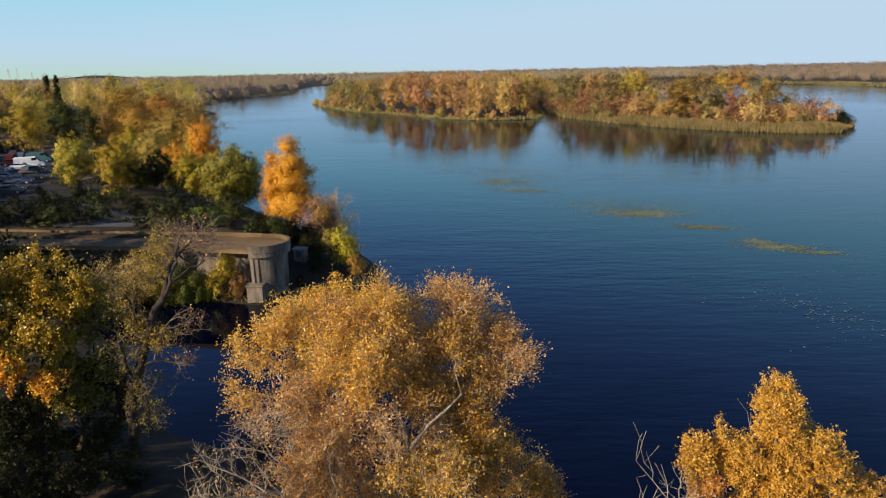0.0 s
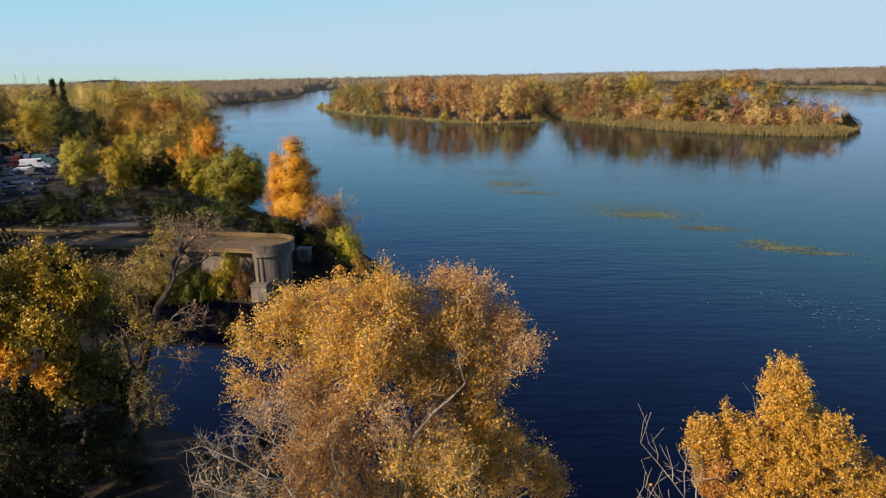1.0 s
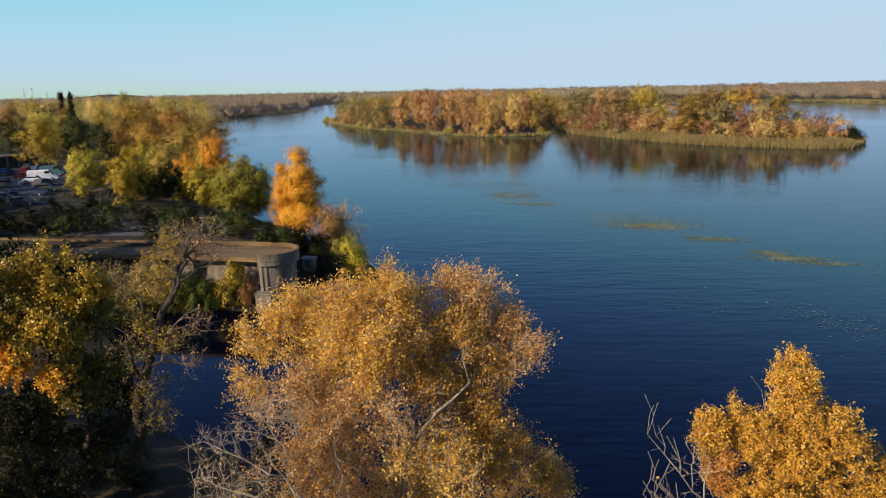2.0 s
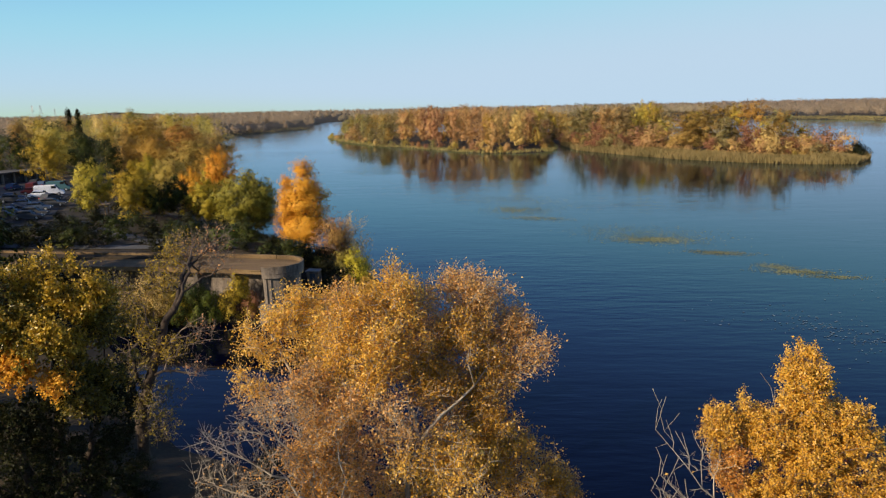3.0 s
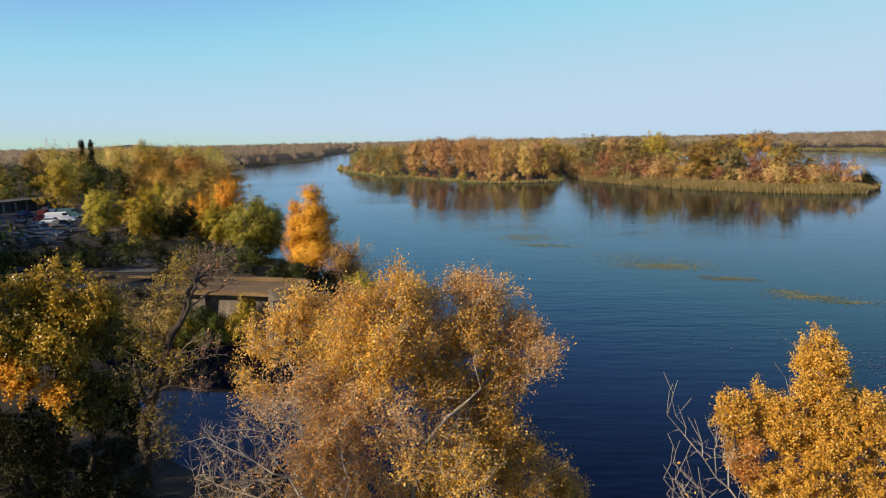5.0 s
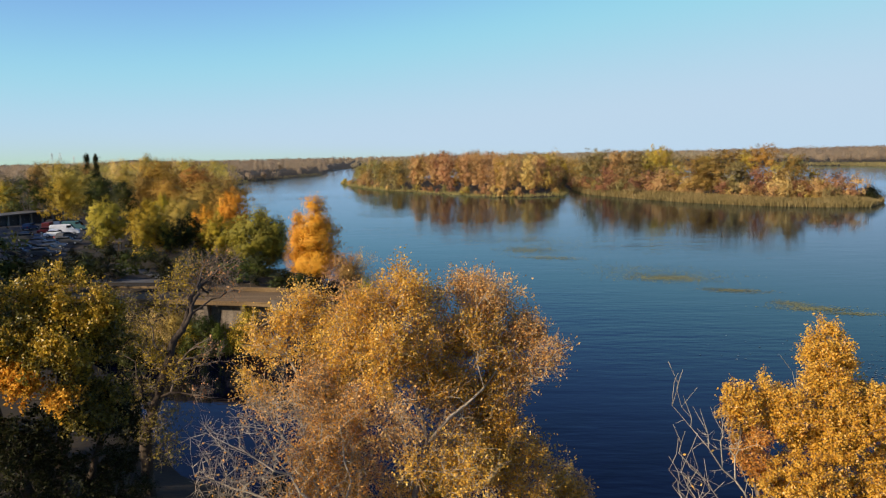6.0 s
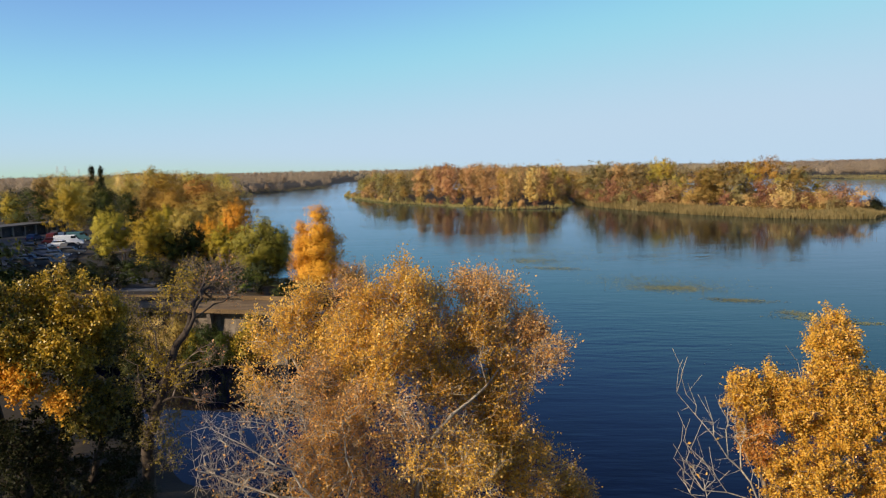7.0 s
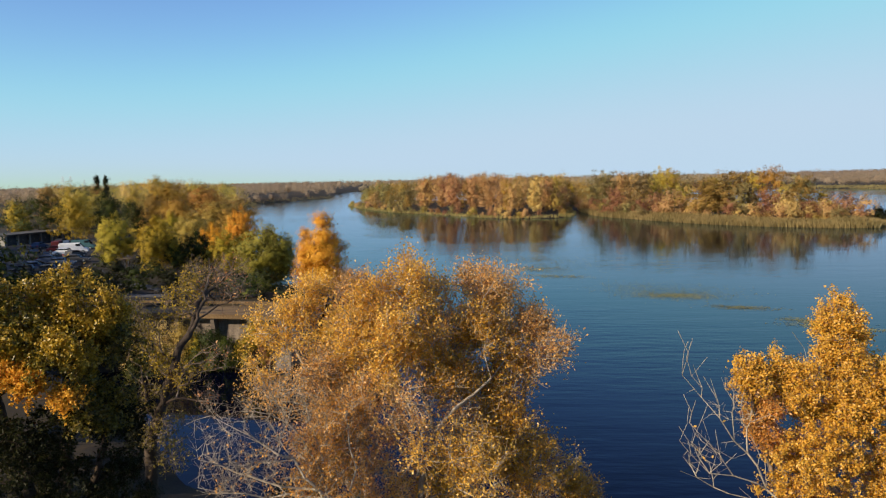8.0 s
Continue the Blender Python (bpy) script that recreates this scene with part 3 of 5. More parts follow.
draped("car_park", [(-78, 100), (-92, 128), (-104, 158), (-110, 182)], 27, ASPHALT, 0.06, "worn asphalt of the car park, colour darkened for shade", "car park")
draped("kerb", [(-69, 99.2), (-62, 101), (-56, 103)], 1.2, PAVING, 0.14, "pale kerb strip along the car park", "kerb")


def garage(a, b, depth, height):
    ax, ay = a
    length = math.hypot(b[0] - ax, b[1] - ay)
    turn = math.degrees(math.atan2(b[1] - ay, b[0] - ax))
    g = thing("garage_row", (ax, ay, level(ax, ay) + 0.02), "long grey row of garages with a flat overhanging roof", "garage", turn=turn)
    part("back_wall", box(0, length, depth - 0.25, depth, -0.5, height - 0.32), PLASTER, g)
    part("side_wall", box(0, 0.25, 0.0, depth - 0.26, -0.5, height - 0.32), PLASTER, g)
    part("side_wall", box(length - 0.25, length, 0.0, depth - 0.26, -0.5, height - 0.32), PLASTER, g)
    part("roof", box(-0.4, length + 0.4, -0.9, depth + 0.3, height - 0.3, height, 0.03), ROOFING, g, "pale flat roof slab")
    n = 7
    for i in range(n):
        x = 0.3 + (length - 0.9) * i / (n - 1)
        part("pier", box(x, x + 0.42, -0.02, 0.4, -0.5, height - 0.31, 0.02), PLASTER, g, "pale pier")
        if i < n - 1:
            w = (length - 0.9) / (n - 1) - 0.44
            door = part("door", box(x + 0.43, x + 0.42 + w, 0.5, 0.58, 0.0, height - 0.5, 0.01), DOORS, g, "dark double garage door")
            part("handle", box(x + 0.4 + w * 0.5, x + 0.48 + w * 0.5, 0.46, 0.5, 1.0, 1.2), STEEL, door)
    return g


garage((-114, 157), (-110, 178), 6.0, 2.7)


def vehicle(place, turn, colour, label, long=4.4, tall=1.45, van=False):
    """A parked vehicle: body, cabin glass, lamps and four wheels."""
    v = thing("van" if van else "car", place, label, "van" if van else "car", "vehicles in the car park", turn=turn)
    w, h = 0.88, 0.82 if not van else 1.0
    roof = tall if not van else 2.1
    L = long / 2
    profile = [(-L, 0.35), (-L, h * 0.95), (-L * 0.82, h), (-L * 0.58, roof * 0.97), (-L * 0.2, roof), (L * 0.12, roof * 0.98), (L * 0.45, h * 1.02), (L * 0.92, h * 0.86), (L, h * 0.62), (L, 0.3)]
    if van:
        profile = [(-L, 0.35), (-L, roof * 0.96), (-L * 0.95, roof), (L * 0.42, roof), (L * 0.72, h * 1.1), (L * 0.97, h * 0.9), (L, h * 0.6), (L, 0.3)]
    bm = bmesh.new()
    rows = []
    for y, inset in ((-w, 0.0), (w, 0.0)):
        rows.append([bm.verts.new((x, y * (1 - 0.14 * max(0, (z - h) / (roof - h))), z)) for x, z in profile])
    for r in rows:
        bm.faces.new(r)
    for i in range(len(profile)):
        j = (i + 1) % len(profile)
        bm.faces.new((rows[0][i], rows[0][j], rows[1][j], rows[1][i]))
    bmesh.ops.recalc_face_normals(bm, faces=bm.faces)
    bmesh.ops.bevel(bm, geom=list(bm.edges), offset=0.05, segments=2, affect="EDGES", profile=0.6)
    body = part("body", bm, colour, v)
    x0, x1 = (-L * 0.72, L * 0.3) if not van else (L * 0.12, L * 0.5)
    for side in (-1, 1):
        part("side_window", box(x0 + 0.12, x1, side * w * 0.92 - 0.02, side * w * 0.92 + 0.03 * side + 0.02, h + 0.04, roof - 0.14, 0.01), GLASS, body)
        part("headlight", box(L - 0.06, L + 0.015, side * 0.62 - 0.16, side * 0.62 + 0.16, 0.56, 0.7, 0.01), LAMP, body)
        part("tail_light", box(-L - 0.015, -L + 0.05, side * 0.66 - 0.14, side * 0.66 + 0.14, 0.62, 0.78, 0.01), REDLAMP, body)
    ws = bmesh.new()
    a, b = ((L * 0.13, roof * 0.965), (L * 0.43, h * 1.06)) if not van else ((L * 0.44, roof * 0.97), (L * 0.7, h * 1.16))
    f = ws.faces.new([ws.verts.new(p) for p in ((a[0] + 0.03, -0.66, a[1]), (b[0] + 0.03, -0.76, b[1]), (b[0] + 0.03, 0.76, b[1]), (a[0] + 0.03, 0.66, a[1]))])
    bmesh.ops.solidify(ws, geom=[f], thickness=0.03)
    part("windscreen", ws, GLASS, body)
    for x in (-L * 0.62, L * 0.64):
        for side in (-1, 1):
            wm = bmesh.new()
            bmesh.ops.create_cone(wm, cap_ends=True, segments=18, radius1=0.32, radius2=0.32, depth=0.22, matrix=pose(x, side * 0.8, 0.32, 90))
            wheel = part("tyre", wm, RUBBER, v)
            rm = bmesh.new()
            bmesh.ops.create_cone(rm, cap_ends=True, segments=14, radius1=0.2, radius2=0.18, depth=0.05, matrix=pose(x, side * 0.915, 0.32, 90))
            part("rim", rm, STEEL, wheel)
    return v


WHITE, SILVER, BLUE, DARKBLUE, RED, TEAL, BLACK = (paint(n, c) for n, c in (
    ("white_car_paint", (0.8, 0.8, 0.8)), ("grey_car_paint", (0.05, 0.052, 0.056)), ("blue_car_paint", (0.035, 0.06, 0.11)), ("dark_blue_car_paint", (0.03, 0.05, 0.10)),
    ("dark_red_car_paint", (0.09, 0.012, 0.014)), ("teal_car_paint", (0.035, 0.10, 0.115)), ("black_car_paint", (0.02, 0.02, 0.022))))
for x, y, turn, colour, words, kw in (
        (-93.5, 153, 20, SILVER, "grey hatchback parked on dark asphalt", {}), (-90.5, 150, 15, TEAL, "teal van parked beside a grey car", dict(van=True, long=4.8)),
        (-86, 139, 25, WHITE, "white panel van parked in the car park", dict(van=True, long=5.4)), (-84.8, 134.4, 22, WHITE, "white estate car parked beside a van", dict(long=4.7)),
        (-92, 143, 30, RED, "dark red car parked among others", {}), (-94.6, 147, 110, RED, "dark red van with worn paint", dict(van=True, long=4.6)),
        (-88.5, 131, 28, BLUE, "pale blue saloon parked in shade", {}), (-86.5, 128, 24, SILVER, "grey car parked in shade", {}), (-80, 129.5, 80, SILVER, "grey hatchback parked by the trees", {}),
        (-79.5, 121, 20, DARKBLUE, "dark blue car parked in shade", {}), (-75.5, 122.5, 18, SILVER, "grey estate car parked in shade", dict(long=4.7)), (-75, 117.5, 16, BLUE, "blue saloon parked in a row", {}),
        (-72, 111.5, 18, SILVER, "grey saloon parked near the kerb", {}), (-70, 107, 15, SILVER, "grey car parked near the kerb", {}), (-74.5, 108, 16, BLACK, "black car parked near the kerb", {}),
        (-76.5, 112.5, 17, DARKBLUE, "dark blue saloon in the row", {}), (-98, 156.5, 95, BLUE, "blue car parked before the garages", {}), (-102, 160, 100, BLACK, "black car parked before the garages", {}),
        (-101.5, 151, 95, DARKBLUE, "dark blue car parked before the garages", {})):
    vehicle((x, y, level(x, y) + 0.075), turn, colour, words, **kw)

hut = thing("pump_house", (-17.6, 75.6, level(-17.6, 75.6) + 0.35), "low grey concrete pump house behind the tower", "pump house", turn=-8, size=0.6)
part("wall", box(-1.1, 1.1, -0.9, 0.9, -2.6, 1.5, 0.02), CONCRETE, hut)
part("roof", box(-1.3, 1.3, -1.1, 1.1, 1.502, 1.72, 0.03), PLASTER, hut, "pale flat roof slab")
part("opening", box(-0.5, 0.5, -0.93, -0.88, 0.2, 1.2), DOORS, hut)
for x, y in ((-49, 82.6), (-57, 84.2)):
    post = thing("marker_post", (x, y, level(x, y)), "slim pale metal post beside the lane", "post", "posts by the lane")
    pm = bmesh.new()
    bmesh.ops.create_cone(pm, cap_ends=True, segments=10, radius1=0.06, radius2=0.05, depth=1.5, matrix=pose(0, 0, 0.75))
    part("shaft", pm, STEEL, post)
    part("cap", box(-0.09, 0.09, -0.09, 0.09, 1.5, 1.6, 0.02), STEEL, post)

kiosk = thing("shelter", (-59, 108, level(-59, 108)), "small weathered wooden shelter under the trees", "shelter", turn=12)
for x in (-1.1, 1.1):
    for y in (-0.8, 0.8):
        part("post", box(x - 0.06, x + 0.06, y - 0.06, y + 0.06, -0.2, 1.9), WOOD, kiosk)
part("roof", box(-1.5, 1.5, -1.2, 1.2, 1.902, 2.02, 0.02), WOOD, kiosk, "dark flat plank roof")
part("bench", box(-1.0, 1.0, 0.3, 0.7, 0.4, 0.46, 0.01), WOOD, kiosk)


def pylon(x, y, tall):
    p = thing("pylon", (x, y, level(x, y)), "distant lattice power pylon against the sky", "pylon", "pylons on the skyline")
    A, B = [], []
    w0, w1 = tall * 0.09, tall * 0.015
    lv = np.linspace(0, tall, 9)
    ww = np.interp(lv, [0, tall], [w0, w1])
    for i in range(8):
        for sx, sy in ((-1, -1), (1, -1), (1, 1), (-1, 1)):
            A.append((sx * ww[i], sy * ww[i], lv[i])); B.append((sx * ww[i + 1], sy * ww[i + 1], lv[i + 1]))
            A.append((sx * ww[i], sy * ww[i], lv[i])); B.append((-sy * ww[i + 1], sx * ww[i + 1], lv[i + 1]))
    V, F = tubes(np.array(A, float), np.array(B, float), np.full(len(A), 0.13), np.full(len(A), 0.13), 4)
    part("lattice", mesh_of("lattice", V, F, [STEEL]), None, p)
    for z in (0.7, 0.82, 0.93):
        part("crossarm", box(-tall * 0.11, tall * 0.11, -0.3, 0.3, tall * z, tall * z + 0.5), STEEL, p)


pylon(-885, 1400, 36)
pylon(-1116, 1800, 42)
pylon(-995, 1660, 31)


# ---------------------------------------------------------------- foreground trees
def rel(base, lumps):
    return [(l[0] - base[0], l[1] - base[1], l[2] - base[2], *l[3:]) for l in lumps]


def clumped(seed, lumps, k=5, away=0.66, size=0.5):
    """Breaks each lump of a crown into smaller tufts with gaps between them."""
    g = np.random.default_rng(seed)
    out = []
    for x, y, z, rx, ry, rz, w, *more in lumps:
        for _ in range(k):
            d = g.normal(size=3)
            d *= away / np.linalg.norm(d) * g.uniform(0.75, 1.15)
            q = size * g.uniform(0.75, 1.25)
            out.append((x + d[0] * rx, y + d[1] * ry, z + d[2] * rz, rx * q, ry * q, rz * q, w / k, *more))
    return out


def rel_stems(base, stems):
    return [[(x - base[0], y - base[1], z - base[2]) for x, y, z in s] for s in stems]


b = (-1.2, 19.6, level(-1.2, 19.6))
central = make_tree(11, rel_stems(b, [
    [(-1.2, 19.6, 0.8), (-1.4, 18.9, 6), (-1.69, 18.6, 10.21), (-1.53, 18.6, 10.96), (-1.28, 18.7, 11.73), (-0.65, 19.0, 12.34), (0.26, 19.8, 12.87)],
    [(-1.28, 18.7, 11.73), (-1.38, 18.9, 12.25), (-1.65, 19.2, 12.73), (-1.12, 20.4, 13.53)],
    [(-1.4, 19.7, 0.8), (-2.0, 19.8, 6), (-4.17, 19.4, 10.47), (-2.71, 19.6, 12.63), (-2.41, 19.8, 14.00), (-2.21, 20.0, 15.35)],
    [(-1.5, 19.5, 0.8), (-3.0, 19.2, 6.5), (-4.07, 19.2, 11.36), (-4.70, 19.4, 12.74), (-5.55, 19.9, 14.35)],
    [(-1.0, 19.7, 0.8), (0.3, 20.2, 5.5), (0.84, 20.0, 9.26), (1.04, 20.4, 10.62)],
    [(-4.07, 19.2, 11.36), (-4.33, 19.0, 11.92), (-4.97, 18.8, 12.15)]]),
    clumped(111, rel(b, [
            (-5.58, 20.0, 14.51, 0.89, 0.97, 0.89, 1.9, 0, 1), (-6.21, 19.6, 13.06, 0.47, 0.52, 0.47, 0.5, 0, 0.8), (-2.31, 20.2, 15.47, 0.89, 0.98, 0.89, 1.9, 0, 1), (-2.58, 19.6, 14.53, 1.14, 1.25, 1.14, 3.1, 0, 1),
            (-3.69, 20.0, 13.92, 0.97, 1.06, 0.97, 2.2, 0, 0.7), (-2.19, 18.8, 13.77, 0.88, 0.97, 0.88, 1.8, 0, 1.1), (-0.23, 21.6, 14.82, 0.94, 1.03, 0.94, 2.1, 1, 0.8), (1.03, 21.6, 14.48, 0.96, 1.05, 0.96, 2.2, 1, 0.7),
            (1.65, 21.2, 13.48, 0.82, 0.90, 0.82, 1.6, 1, 0.65), (0.15, 21.0, 13.58, 1.05, 1.15, 1.05, 2.6, 2, 0.9), (0.88, 20.8, 12.76, 0.67, 0.74, 0.67, 1.1, 2, 0.9), (-0.06, 20.4, 12.62, 0.79, 0.87, 0.79, 1.5, 2, 1),
            (-4.94, 19.0, 12.81, 0.95, 1.04, 0.95, 2.2, 3, 0.35), (-3.74, 18.8, 12.68, 1.00, 1.10, 1.00, 2.4, 3, 0.5), (-2.74, 18.2, 12.06, 1.29, 1.42, 1.29, 4.0, 3, 0.5), (-0.82, 19.6, 12.05, 0.66, 0.73, 0.66, 1.1, 1, 0.3),
            (0.54, 20.4, 11.00, 1.08, 1.19, 1.08, 2.8, 2, 1.1), (1.60, 20.2, 9.93, 1.07, 1.18, 1.07, 2.8, 2, 1.1), (-1.03, 18.4, 11.08, 1.24, 1.37, 1.24, 3.7, 0, 0.7), (2.72, 20.6, 9.02, 0.63, 0.69, 0.63, 1.0, 2, 1),
            (-3.53, 18.0, 11.17, 1.13, 1.24, 1.13, 3.1, 3, 0.7), (-1.81, 19.8, 9.81, 1.12, 1.23, 1.12, 3.0, 0, 0.8), (-1.19, 20.6, 14.38, 0.66, 0.73, 0.66, 1.1, 1, 0.6), (-4.41, 19.8, 13.28, 0.72, 0.79, 0.72, 1.2, 0, 0.7),
            (-2.93, 18.4, 8.83, 2.4, 1.6, 1.8, 2.0, 3, 0.9), (0.28, 19.4, 8.06, 2.4, 1.6, 1.8, 2.4, 2, 1.0),
            (-1.06, 20.4, 13.81, 0.92, 1.01, 0.92, 2.0, 0, 0.9), (-0.89, 20.0, 12.88, 0.77, 0.85, 0.77, 1.4, 2, 0.8), (-0.77, 21.0, 14.41, 0.74, 0.82, 0.74, 1.3, 0, 0.9), (-1.58, 20.4, 15.10, 0.66, 0.72, 0.66, 1.0, 0, 0.9),
            (0.42, 21.8, 15.12, 0.53, 0.58, 0.53, 0.7, 1, 0.6), (1.75, 21.6, 13.95, 0.49, 0.54, 0.49, 0.6, 1, 0.6), (0.72, 20.6, 10.50, 0.66, 0.73, 0.66, 1.1, 2, 1.1), (0.19, 20.6, 11.60, 0.76, 0.84, 0.76, 1.4, 2, 1.1),
            (2.70, 20.8, 9.09, 0.60, 0.66, 0.60, 0.9, 2, 0.9), (-1.63, 19.6, 14.07, 0.63, 0.69, 0.63, 1.0, 0, 0.9), (-4.72, 20.2, 15.03, 0.57, 0.63, 0.57, 0.8, 0, 0.8), (-3.36, 20.2, 14.93, 0.78, 0.86, 0.78, 1.5, 1, 0.7),
            (2.15, 21.2, 13.34, 0.44, 0.49, 0.44, 0.5, 1, 0.6)]), 7, 0.74, 0.5),
    3200, 0.072, 12, twigs=5, twig=0.5, tip=0.0075, wood=GREYBARK, twig_wood=PALEBARK, palette=(GOLD, BRONZE, RUST, BRONZE), step=0.5, power=2.6, loose=0.24)
plant("poplar_tree", b, central, "tall golden bronze poplar with thin pale branches by the water")

b = (6.6, 13.4, level(6.6, 13.4))
right = make_tree(12, rel_stems(b, [
    [(6.6, 13.4, 0.8), (6.7, 13.4, 8), (6.6, 13.4, 12.5), (6.7, 13.5, 15.4)], [(6.5, 13.4, 0.8), (6.0, 13.2, 9), (5.5, 13.1, 12.5), (5.0, 13, 14.6)], [(6.7, 13.5, 0.8), (7.6, 13.6, 9), (8.0, 13.6, 13.6)]]),
    rel(b, [(6.7, 13.5, 15.45, 0.42, 0.45, 0.8, 1.5, 0, 1.2), (4.98, 13, 14.85, 0.26, 0.3, 0.42, 0.6, 0, 1.2), (5.75, 13.25, 14.7, 0.48, 0.55, 0.55, 1.3, 0, 1.2), (7.5, 13.5, 14.4, 0.7, 0.7, 0.75, 1.8, 0, 1.2), (6.6, 13.2, 14.3, 0.7, 0.6, 0.7, 1.7, 0, 1.2),
            (5.2, 13, 14.0, 0.3, 0.4, 0.5, 0.7, 1, 0.9), (6.0, 12.9, 13.3, 0.75, 0.7, 0.8, 1.8, 0, 1.2), (7.6, 13.2, 13.0, 0.9, 0.8, 0.9, 1.8, 0, 1.2), (6.6, 13, 11.8, 1.5, 1.1, 1.0, 2.0, 0, 1.2), (8.7, 13.7, 13.2, 0.6, 0.7, 0.8, 1.0, 0, 1.1)]),
    1000, 0.046, 21, twigs=5, twig=0.22, tip=0.005, wood=GREYBARK, palette=(YELLOW, GOLD), base_r=0.10, step=0.4, loose=0.03)
plant("poplar_tree", b, right, "slim bright yellow poplar with dense small leaves")

b = (5.9, 12.6, level(5.9, 12.6))
dead = make_tree(13, rel_stems(b, [
    [(5.9, 12.6, 0.8), (5.85, 12.5, 8), (5.72, 12.50, 12.38), (5.18, 12.50, 13.01), (4.78, 12.50, 13.64), (4.23, 12.40, 14.25), (3.89, 12.40, 14.72), (3.66, 12.40, 15.10), (3.57, 12.40, 15.26)],
    [(5.18, 12.50, 13.01), (4.48, 12.30, 13.28), (4.02, 12.20, 13.44), (3.71, 12.20, 13.76), (3.49, 12.20, 14.04)],
    [(4.78, 12.50, 13.64), (4.31, 12.30, 13.64), (3.93, 12.20, 14.04), (3.76, 12.20, 14.34), (3.65, 12.20, 14.53)],
    [(5.52, 12.50, 12.69), (4.77, 12.30, 12.93), (4.10, 12.20, 13.08), (3.78, 12.10, 13.36), (3.55, 12.10, 13.51)],
    [(5.9, 12.8, 0.8), (6.1, 13.8, 10), (6.74, 13.80, 14.08), (6.59, 14.20, 14.74), (6.45, 14.40, 15.08), (6.22, 14.50, 15.37)],
    [(6.59, 14.20, 14.74), (6.54, 14.30, 15.03), (6.49, 14.30, 15.27)],
    [(6.74, 13.80, 14.08), (6.25, 13.90, 14.62), (5.99, 14.00, 14.91)],
    [(5.09, 12.50, 13.16), (5.06, 12.50, 13.40), (5.01, 12.55, 13.61)],
    [(4.91, 12.50, 13.44), (4.89, 12.50, 13.72), (4.85, 12.55, 13.98)],
    [(4.71, 12.50, 13.72), (4.71, 12.50, 13.92), (4.74, 12.55, 14.09)],
    [(4.48, 12.50, 13.98), (4.51, 12.50, 14.39), (4.62, 12.55, 14.78)],
    [(4.22, 12.40, 14.27), (4.20, 12.40, 14.63), (4.18, 12.45, 14.98)],
    [(4.06, 12.40, 14.49), (4.05, 12.40, 14.79), (4.05, 12.45, 15.09)],
    [(3.91, 12.40, 14.70), (3.89, 12.40, 14.92), (3.84, 12.45, 15.12)],
    [(3.80, 12.40, 14.88), (3.84, 12.40, 15.11), (3.99, 12.45, 15.32)],
    [(3.69, 12.40, 15.05), (3.73, 12.40, 15.43), (3.84, 12.45, 15.79)],
    [(3.63, 12.40, 15.15), (3.61, 12.40, 15.52), (3.59, 12.45, 15.88)],
    [(3.59, 12.40, 15.23), (3.61, 12.40, 15.47), (3.68, 12.45, 15.71)],
    [(4.38, 12.30, 13.31), (4.41, 12.30, 13.56), (4.54, 12.35, 13.80)],
    [(4.16, 12.30, 13.37), (4.14, 12.30, 13.65), (4.08, 12.35, 13.91)],
    [(3.95, 12.20, 13.52), (3.97, 12.20, 13.75), (4.06, 12.25, 13.96)],
    [(3.79, 12.20, 13.68), (3.77, 12.20, 13.89), (3.74, 12.25, 14.08)],
    [(3.65, 12.20, 13.83), (3.63, 12.20, 14.03), (3.58, 12.25, 14.22)],
    [(3.54, 12.20, 13.97), (3.58, 12.20, 14.25), (3.72, 12.25, 14.52)],
    [(4.20, 12.30, 13.75), (4.20, 12.30, 13.97), (4.19, 12.35, 14.17)],
    [(4.00, 12.30, 13.97), (4.01, 12.30, 14.25), (4.07, 12.35, 14.51)],
    [(3.84, 12.20, 14.19), (3.88, 12.20, 14.46), (4.01, 12.25, 14.72)],
    [(3.75, 12.20, 14.36), (3.75, 12.20, 14.56), (3.78, 12.25, 14.76)],
    [(3.68, 12.20, 14.47), (3.69, 12.20, 14.70), (3.72, 12.25, 14.90)],
    [(4.58, 12.30, 12.96), (4.57, 12.30, 13.11), (4.58, 12.35, 13.24)],
    [(4.19, 12.30, 13.03), (4.16, 12.30, 13.29), (4.10, 12.35, 13.54)],
    [(3.95, 12.20, 13.20), (3.97, 12.20, 13.33), (4.05, 12.25, 13.44)],
    [(3.76, 12.10, 13.38), (3.77, 12.10, 13.55), (3.83, 12.15, 13.70)],
    [(3.62, 12.10, 13.47), (3.62, 12.10, 13.67), (3.63, 12.15, 13.85)]]),
    rel(b, [(4.6, 12.5, 14.3, 0.5, 0.2, 0.5, 2), (4.0, 12.4, 13.7, 0.4, 0.2, 0.4, 1.2)]),
    40, 0.06, 0.1, twigs=3, twig=0.2, tip=0.0042, wood=PALEBARK, palette=(GOLD,), step=0.3, climb=1.5, power=2.45)
plant("dead_tree", b, dead, "bare dead tree with pale upturned branches beside the poplar")

